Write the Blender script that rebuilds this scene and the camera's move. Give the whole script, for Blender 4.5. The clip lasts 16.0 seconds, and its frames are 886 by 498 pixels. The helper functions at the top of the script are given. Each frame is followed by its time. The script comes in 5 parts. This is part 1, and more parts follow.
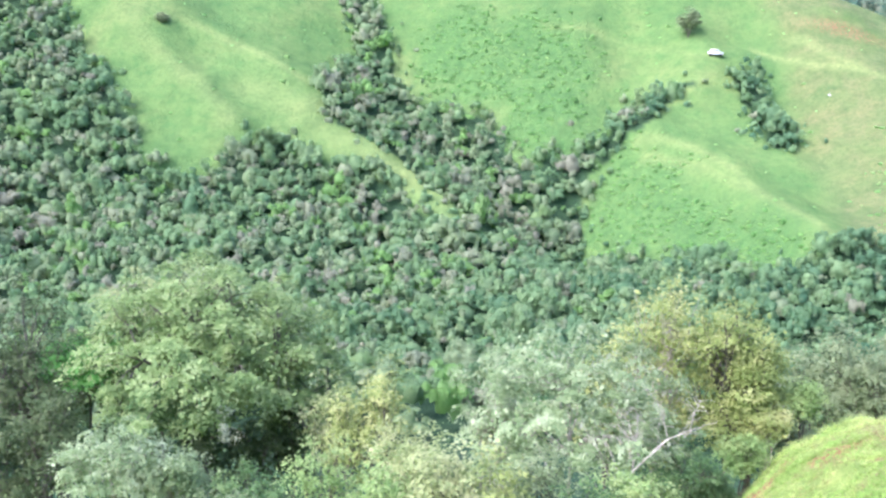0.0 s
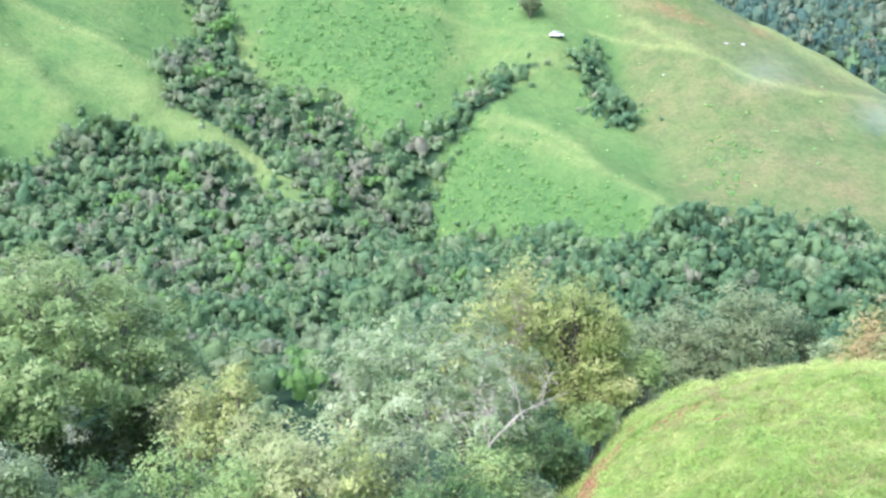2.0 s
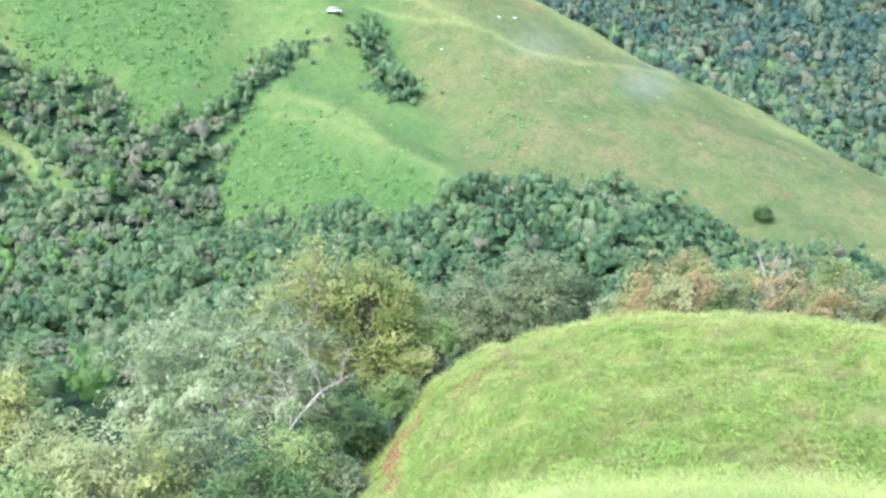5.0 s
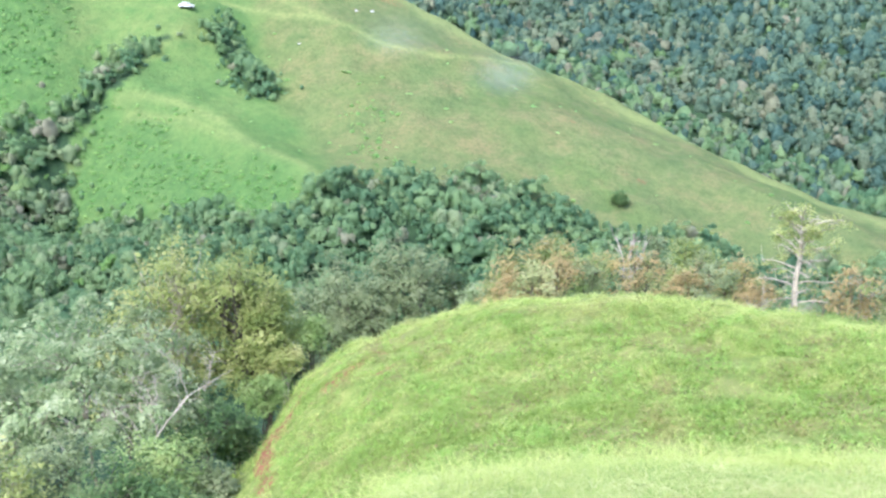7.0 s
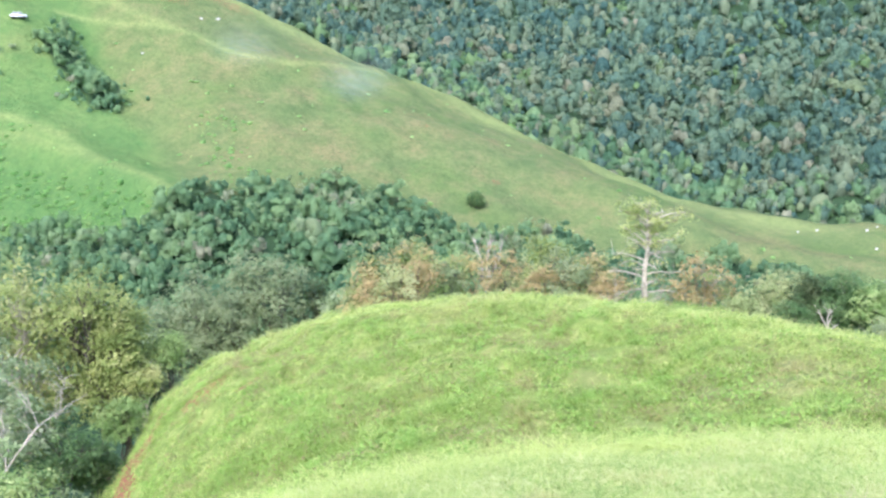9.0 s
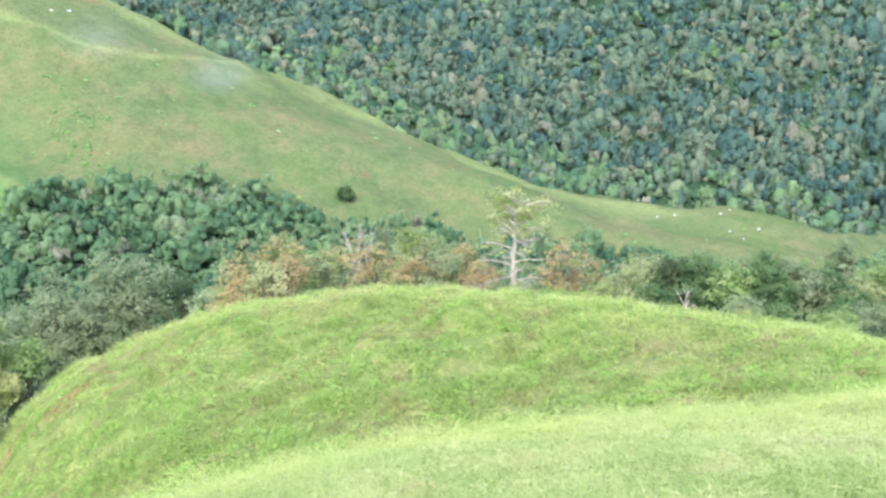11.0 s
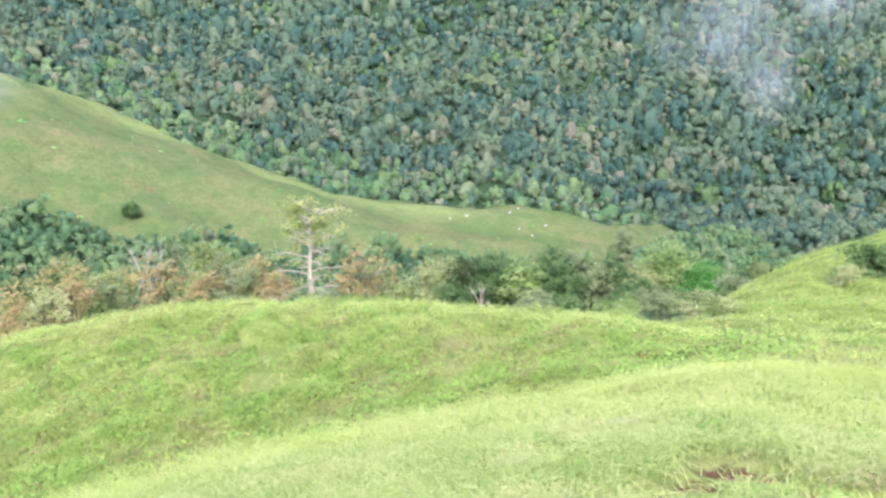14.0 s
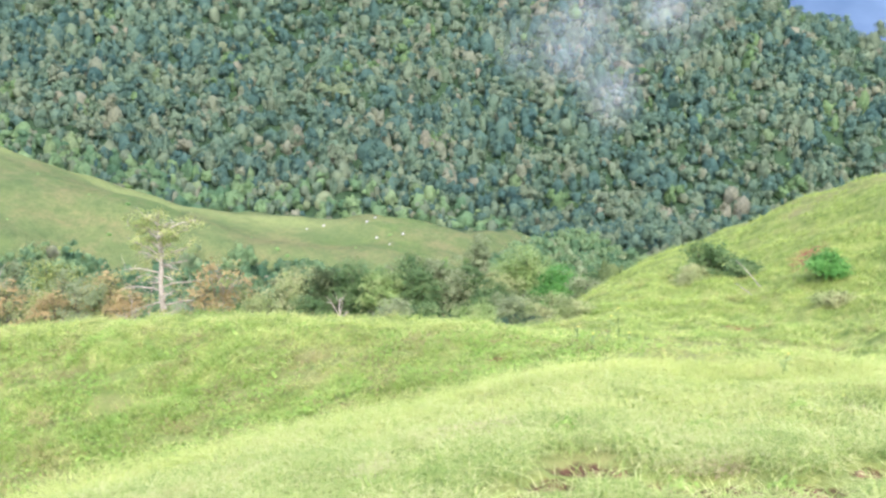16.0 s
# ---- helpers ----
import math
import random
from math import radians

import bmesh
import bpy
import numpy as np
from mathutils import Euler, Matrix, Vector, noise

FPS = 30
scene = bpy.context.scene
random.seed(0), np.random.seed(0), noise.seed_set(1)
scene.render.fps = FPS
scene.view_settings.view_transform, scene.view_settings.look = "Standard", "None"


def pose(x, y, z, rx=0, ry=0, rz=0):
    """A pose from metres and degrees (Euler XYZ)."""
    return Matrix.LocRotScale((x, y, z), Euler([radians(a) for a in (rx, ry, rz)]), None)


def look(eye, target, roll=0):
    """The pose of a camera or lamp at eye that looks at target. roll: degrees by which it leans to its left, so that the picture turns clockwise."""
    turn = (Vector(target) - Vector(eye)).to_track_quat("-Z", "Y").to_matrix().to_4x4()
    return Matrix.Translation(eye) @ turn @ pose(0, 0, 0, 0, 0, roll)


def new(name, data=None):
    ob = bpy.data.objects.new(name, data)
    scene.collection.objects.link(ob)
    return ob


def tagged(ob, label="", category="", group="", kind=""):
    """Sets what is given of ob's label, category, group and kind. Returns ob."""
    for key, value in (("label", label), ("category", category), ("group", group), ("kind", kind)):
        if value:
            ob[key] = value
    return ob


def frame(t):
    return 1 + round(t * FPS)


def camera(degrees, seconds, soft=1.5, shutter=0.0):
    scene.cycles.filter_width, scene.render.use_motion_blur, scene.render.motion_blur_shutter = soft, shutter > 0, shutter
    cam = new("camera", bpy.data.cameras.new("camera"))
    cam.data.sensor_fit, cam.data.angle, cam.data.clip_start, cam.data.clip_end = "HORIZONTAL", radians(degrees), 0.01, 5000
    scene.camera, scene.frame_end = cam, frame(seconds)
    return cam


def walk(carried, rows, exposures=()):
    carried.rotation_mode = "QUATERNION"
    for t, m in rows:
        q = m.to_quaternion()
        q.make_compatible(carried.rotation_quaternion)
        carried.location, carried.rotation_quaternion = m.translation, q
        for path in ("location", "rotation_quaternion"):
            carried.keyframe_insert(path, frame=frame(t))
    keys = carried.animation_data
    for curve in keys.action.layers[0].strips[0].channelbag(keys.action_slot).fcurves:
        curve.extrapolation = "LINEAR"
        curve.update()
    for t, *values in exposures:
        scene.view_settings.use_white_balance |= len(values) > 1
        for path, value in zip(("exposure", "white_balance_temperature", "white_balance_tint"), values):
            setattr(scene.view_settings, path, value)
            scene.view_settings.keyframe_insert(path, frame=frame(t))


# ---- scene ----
cam = camera(49.21, 16.0, soft=2.6)
# seconds; place from the standing eye; turn
ROWS = [
    (0, 0, 0, 0, 77, -0.49, 0.11),
    (0.5, 0.003, -0, -0.016, 76.84, -0.45, -1.92),
    (1, 0.027, -0.009, -0.001, 76.59, -0.6, -3.95),
    (1.5, 0.044, -0.02, -0.004, 76.32, -0.65, -6.39),
    (2, 0.065, -0.008, 0.005, 76.07, -0.63, -8.78),
    (2.5, 0.072, -0.016, 0.002, 75.85, -0.76, -11.05),
    (3, 0.074, 0.003, 0.003, 75.52, -0.58, -13.23),
    (3.5, 0.089, -0.006, 0.005, 75.27, -0.54, -15.19),
    (4, 0.102, -0.009, -0.004, 75.1, -0.37, -17.41),
    (6.5, 0.149, -0.034, -0.009, 74.57, -0.3, -27.54),
    (7, 0.176, -0.045, -0.017, 74.49, -0.08, -29.74),
    (7.5, 0.194, -0.048, -0.008, 74.33, 0.19, -31.83),
    (8, 0.203, -0.064, -0.007, 74.28, 0.27, -33.83),
    (8.5, 0.222, -0.064, -0.006, 74.72, 0.19, -36.07),
    (9, 0.22, -0.08, 0.004, 74.78, 0.4, -38.43),
    (11.5, 0.233, -0.123, 0.009, 74.19, 0.03, -47.8),
    (12, 0.239, -0.131, 0.006, 74.03, 0.2, -49.33),
    (12.5, 0.273, -0.135, -0.007, 73.75, 0.27, -51.25),
    (13, 0.287, -0.143, 0.001, 73.5, 0.08, -53.88),
    (13.5, 0.313, -0.14, 0.021, 73.77, 0.17, -56.1),
    (14, 0.3, -0.171, 0.006, 74.73, 0.03, -58.6),
    (14.5, 0.302, -0.18, 0.005, 74.98, -0.1, -60.77),
    (15, 0.305, -0.189, 0.005, 75.11, -0.43, -62.8),
    (15.5, 0.319, -0.198, 0.004, 75.13, -0.41, -64.96),
    (16, 0.328, -0.206, 0.004, 75.31, -0.66, -67.1),
]
walk(cam, [(t, pose(x, y, 1.6 + z, rx, ry, rz)) for t, x, y, z, rx, ry, rz in ROWS],
     [(0, 2.0, 5640, 24), (1.6, 1.84, 5620, 21), (7, 1.70, 5720, 18), (12, 1.62, 5900, 18), (16, 1.64, 6200, 22)])

# ---- sky and sun: a bright, hazy overcast ----
SUN_UP, SUN_TURN = 50.0, 236.0
world = bpy.data.worlds.new("overcast_sky")
scene.world = world
world.use_nodes = True
_n, _l = world.node_tree.nodes, world.node_tree.links
_sky = _n.new("ShaderNodeTexSky")
_sky.sky_type, _sky.sun_disc = "NISHITA", False
_sky.sun_elevation, _sky.sun_rotation = radians(SUN_UP), radians(SUN_TURN)
_sky.air_density, _sky.dust_density, _sky.ozone_density = 1.0, 3.0, 1.0
_l.new(_sky.outputs[0], _n["Background"].inputs[0])
_n["Background"].inputs[1].default_value = 0.15
_sun = bpy.data.lights.new("sun", "SUN")
_sun.energy, _sun.angle, _sun.color = 1.4, radians(48), (1.0, 0.97, 0.91)
sun = new("sun", _sun)
_e, _a = radians(SUN_UP), radians(SUN_TURN)
sun.matrix_world = look((60 * math.sin(_a) * math.cos(_e), 60 * math.cos(_a) * math.cos(_e), 60 * math.sin(_e)), (0, 0, 0))

# ---- materials ----
class Mat:
    """A small wrapper to write node materials in a few lines."""

    def __init__(self, name):
        self.m = bpy.data.materials.new(name)
        self.m.use_nodes = True
        self.t = self.m.node_tree
        self.b = self.t.nodes["Principled BSDF"]
        self.p = self.t.nodes.new("ShaderNodeNewGeometry").outputs["Position"]

    def node(self, kind, **values):
        n = self.t.nodes.new(kind)
        for k, v in values.items():
            if k in n.inputs:
                self.put(n.inputs[k], v)
        return n

    def put(self, socket, v):
        if isinstance(v, bpy.types.NodeSocket):
            self.t.links.new(v, socket)
        else:
            socket.default_value = (*v, 1) if isinstance(v, tuple) and len(v) == 3 and socket.type == "RGBA" else v

    def noise(self, scale, detail=3.0, rough=0.55, at=None):
        return self.node("ShaderNodeTexNoise", Vector=at or self.p, Scale=scale, Detail=detail, Roughness=rough).outputs[0]

    def attribute(self, name):
        n = self.t.nodes.new("ShaderNodeAttribute")
        n.attribute_name = name
        return n.outputs["Fac"]

    def ramp(self, fac, lo, hi):
        n = self.t.nodes.new("ShaderNodeMapRange")
        self.put(n.inputs[0], fac)
        n.inputs[1].default_value, n.inputs[2].default_value = lo, hi
        n.inputs[3].default_value, n.inputs[4].default_value = 0.0, 1.0
        n.interpolation_type = "SMOOTHSTEP"
        return n.outputs[0]

    def mul(self, a, b, op="MULTIPLY"):
        n = self.t.nodes.new("ShaderNodeMath")
        n.operation = op
        self.put(n.inputs[0], a)
        self.put(n.inputs[1], b)
        return n.outputs[0]

    def mix(self, fac, a, b):
        n = self.t.nodes.new("ShaderNodeMix")
        n.data_type = "RGBA"
        self.put(n.inputs[0], fac)
        self.put(n.inputs[6], a)
        self.put(n.inputs[7], b)
        return n.outputs[2]

    def colours(self, fac, *stops):
        n = self.t.nodes.new("ShaderNodeValToRGB")
        r = n.color_ramp
        while len(r.elements) < len(stops):
            r.elements.new(0.5)
        for e, (at, c) in zip(r.elements, stops):
            e.position, e.color = at, (*c, 1)
        self.put(n.inputs[0], fac)
        return n.outputs[0]

    def bump(self, height, distance, strength=0.6):
        n = self.t.nodes.new("ShaderNodeBump")
        n.inputs["Strength"].default_value, n.inputs["Distance"].default_value = strength, distance
        self.put(n.inputs["Height"], height)
        self.t.links.new(n.outputs[0], self.b.inputs["Normal"])

    def done(self, colour, rough=0.7, spec=0.3, through_light=0.0):
        self.put(self.b.inputs["Base Color"], colour)
        self.put(self.b.inputs["Roughness"], rough)
        self.b.inputs["Specular IOR Level"].default_value = spec
        if through_light:
            out = self.t.nodes["Material Output"]
            tr = self.node("ShaderNodeBsdfTranslucent", Color=colour)
            mx = self.t.nodes.new("ShaderNodeMixShader")
            mx.inputs[0].default_value = through_light
            self.t.links.new(self.b.outputs[0], mx.inputs[1])
            self.t.links.new(tr.outputs[0], mx.inputs[2])
            self.t.links.new(mx.outputs[0], out.inputs[0])
        return self.m


def ground_material():
    k = Mat("hill_ground")
    fine, mid, big = k.noise(9.0, 5.0), k.noise(1.7, 5.0, 0.62), k.noise(0.16, 4.0)
    wide = k.noise(0.02, 4.0)
    near = k.colours(mid, (0.34, (0.115, 0.18, 0.04)), (0.50, (0.185, 0.25, 0.06)), (0.66, (0.285, 0.33, 0.10)))
    near = k.mix(k.ramp(big, 0.48, 0.72), near, (0.27, 0.245, 0.11))
    near = k.mix(k.mul(k.ramp(fine, 0.40, 0.62), 0.22), near, (0.13, 0.17, 0.05))
    far = k.colours(k.noise(0.05, 5.0, 0.6), (0.30, (0.088, 0.168, 0.052)), (0.50, (0.122, 0.205, 0.062)), (0.70, (0.165, 0.225, 0.075)))
    far = k.mix(k.mul(k.ramp(k.noise(0.35, 4.0), 0.48, 0.68), 0.4), far, (0.07, 0.165, 0.048))
    tan = k.colours(k.noise(0.06, 5.0, 0.6), (0.30, (0.10, 0.155, 0.055)), (0.52, (0.15, 0.188, 0.07)), (0.74, (0.215, 0.19, 0.088)))
    tan = k.mix(k.mul(k.ramp(wide, 0.52, 0.66), 0.6), tan, (0.10, 0.18, 0.045))
    tan = k.mix(k.mul(k.ramp(k.noise(0.30, 5.0, 0.65), 0.46, 0.64), 0.4), tan, (0.085, 0.13, 0.045))
    far = k.mix(k.mul(k.attribute("lush"), 0.75), far, k.colours(k.noise(0.5, 4.0, 0.65), (0.34, (0.055, 0.135, 0.04)), (0.66, (0.11, 0.205, 0.06))))
    tan = k.mix(k.mul(k.ramp(k.noise(0.13, 6.0, 0.65), 0.48, 0.62), 0.4), tan, (0.215, 0.20, 0.092))
    tan = k.mix(k.mul(k.ramp(k.noise(0.85, 5.0, 0.7), 0.50, 0.62), 0.42), tan, (0.075, 0.125, 0.042))
    far = k.mix(k.attribute("dry"), far, tan)
    far = k.mix(k.attribute("crest"), far, (0.235, 0.285, 0.10))
    body = k.mix(k.attribute("far"), near, far)
    # Ground under trees painted near-black green, as shade in the gaps between crowns.
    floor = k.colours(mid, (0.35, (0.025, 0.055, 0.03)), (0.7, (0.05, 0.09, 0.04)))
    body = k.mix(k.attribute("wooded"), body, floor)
    soil = k.colours(k.noise(3.0, 5.0), (0.3, (0.21, 0.09, 0.05)), (0.7, (0.33, 0.165, 0.095)))
    bare = k.ramp(k.mul(k.attribute("soil"), k.ramp(k.noise(2.6, 5.0, 0.7), 0.36, 0.60)), 0.18, 0.36)
    body = k.mix(bare, body, soil)
    earth = k.colours(k.noise(11.0, 5.0, 0.65), (0.3, (0.04, 0.024, 0.014)), (0.7, (0.16, 0.088, 0.048)))
    body = k.mix(k.ramp(k.mul(k.attribute("hollow"), k.mul(k.noise(6.0, 4.0), 1.6)), 0.30, 0.55), body, earth)
    tuft = k.ramp(k.mul(k.noise(0.75, 5.0, 0.7), k.mul(k.noise(0.21, 4.0, 0.6), 0.8), "ADD"), 0.78, 1.05)
    body = k.mix(k.mul(k.mul(tuft, k.attribute("far")), 0.30), body, (0.045, 0.10, 0.035))
    rough_far = k.mul(k.attribute("far"), k.mul(k.mul(k.noise(0.22, 5.0, 0.6), 14.0), k.mul(k.noise(0.9, 5.0, 0.65), 9.0), "ADD"))
    k.bump(k.mul(k.mul(fine, k.mul(mid, 2.0), "ADD"), rough_far, "ADD"), 0.12, 0.7)
    return k.done(body, 0.9, 0.08)


def leaf_material(name, stops, through_light=0.42, patch=None):
    """Leaves: colour by leaf, by clump and by tree (the attribute tint, where a mesh has it)."""
    k = Mat(name)
    isle = k.t.nodes.new("ShaderNodeNewGeometry").outputs["Random Per Island"]
    fac = k.mul(k.mul(isle, 0.22), k.mul(k.ramp(k.noise(0.9, 3.0), 0.25, 0.75), 0.78), "ADD")
    col = k.colours(fac, *stops)
    if patch:
        col = k.mix(k.ramp(k.noise(patch[0], 3.0), 0.50, 0.62), col, patch[1])
    return k.done(col, 0.6, 0.18, through_light)


def woods_material(name, stops, grain=0.5, leafy=1.2, shade=0.48, through_light=0.38):
    """Far crowns: species colour and brightness shift by tree (tint), tone by bough, leafy relief and clump variation
    on top.
    """
    k = Mat(name)
    isle = k.t.nodes.new("ShaderNodeNewGeometry").outputs["Random Per Island"]
    col = k.colours(k.attribute("tint"), *stops)
    deep = k.mix(shade, col, (0.02, 0.055, 0.03))
    pale = k.mix(0.20, col, (0.30, 0.36, 0.16))
    fac = k.mul(k.mul(isle, 0.45), k.mul(k.ramp(k.noise(grain, 4.0, 0.68), 0.34, 0.62), 0.62), "ADD")
    col = k.mix(k.ramp(fac, 0.02, 0.62), deep, k.mix(k.ramp(fac, 0.62, 1.0), col, pale))
    k.bump(k.mul(k.noise(leafy, 5.0, 0.7), k.mul(k.noise(leafy * 3.2, 3.0, 0.6), 0.4), "ADD"), 1.1 / leafy, 0.9)
    return k.done(col, 0.85, 0.04, through_light)


def bark_material(name, dark, pale, scale=6.0):
    k = Mat(name)
    col = k.colours(k.noise(scale, 5.0, 0.65), (0.32, dark), (0.68, pale))
    k.bump(k.noise(scale * 4, 4.0), 0.02, 0.5)
    return k.done(col, 0.85, 0.2)


def grass_material(name, stops, by_blade=0.34, patches=()):
    k = Mat(name)
    isle = k.t.nodes.new("ShaderNodeNewGeometry").outputs["Random Per Island"]
    fac = k.mul(k.mul(isle, by_blade), k.mul(k.noise(0.8, 5.0, 0.6), 0.75), "ADD")
    col = k.colours(fac, *stops)
    for scale, lo, hi, share, tone in patches:
        col = k.mix(k.mul(k.ramp(k.noise(scale, 4.0, 0.6), lo, hi), share), col, tone)
    return k.done(col, 0.6, 0.15, 0.26)


M_GROUND = ground_material()
# Valley leaves: haze put into the base colours, lighter and bluer than the foliage.
M_VALLEY = woods_material("valley_leaves_hazed", [(0.0, (0.12, 0.25, 0.14)), (0.3, (0.20, 0.35, 0.175)), (0.55, (0.275, 0.425, 0.20)), (0.78, (0.345, 0.445, 0.245)), (0.91, (0.40, 0.41, 0.295)), (1.0, (0.27, 0.47, 0.155))], 1.0, 2.0, 0.25, 0.5)
# Mountain leaves: blue of the distance haze painted into the base colours.
M_MOUNTAIN = woods_material("mountain_leaves_hazed", [(0.0, (0.07, 0.155, 0.14)), (0.3, (0.12, 0.22, 0.165)), (0.5, (0.175, 0.27, 0.17)), (0.7, (0.23, 0.30, 0.19)), (0.88, (0.32, 0.32, 0.225)), (1.0, (0.18, 0.305, 0.13))], 0.6, 1.1, 0.42)
M_SIDE = woods_material("side_valley_leaves", [(0.0, (0.091, 0.173, 0.066)), (0.3, (0.136, 0.236, 0.082)), (0.5, (0.19, 0.3, 0.101)), (0.68, (0.258, 0.307, 0.142)), (0.84, (0.319, 0.326, 0.196)), (1.0, (0.221, 0.421, 0.095))], 0.5, 1.6)
M_SCRUB = woods_material("scrub_leaves", [(0.0, (0.13, 0.30, 0.085)), (0.45, (0.19, 0.39, 0.115)), (0.8, (0.27, 0.46, 0.145)), (1.0, (0.33, 0.49, 0.18))], 0.8, 1.6, 0.12)
M_BARK = bark_material("brown_bark", (0.065, 0.058, 0.047), (0.18, 0.16, 0.13))
M_PALE_BARK = bark_material("weathered_pale_bark", (0.30, 0.275, 0.225), (0.54, 0.50, 0.41))

# ---- the lie of the land ----
# Bearings in degrees clockwise from the first view; heights in metres from the eye (EYE above the feet).
EYE = 1.6


def line(bearings, reach, height):
    """A landform line all round the standing point: its reach and height by bearing."""
    return np.array(bearings, float), np.array(reach, float), np.array(height, float)


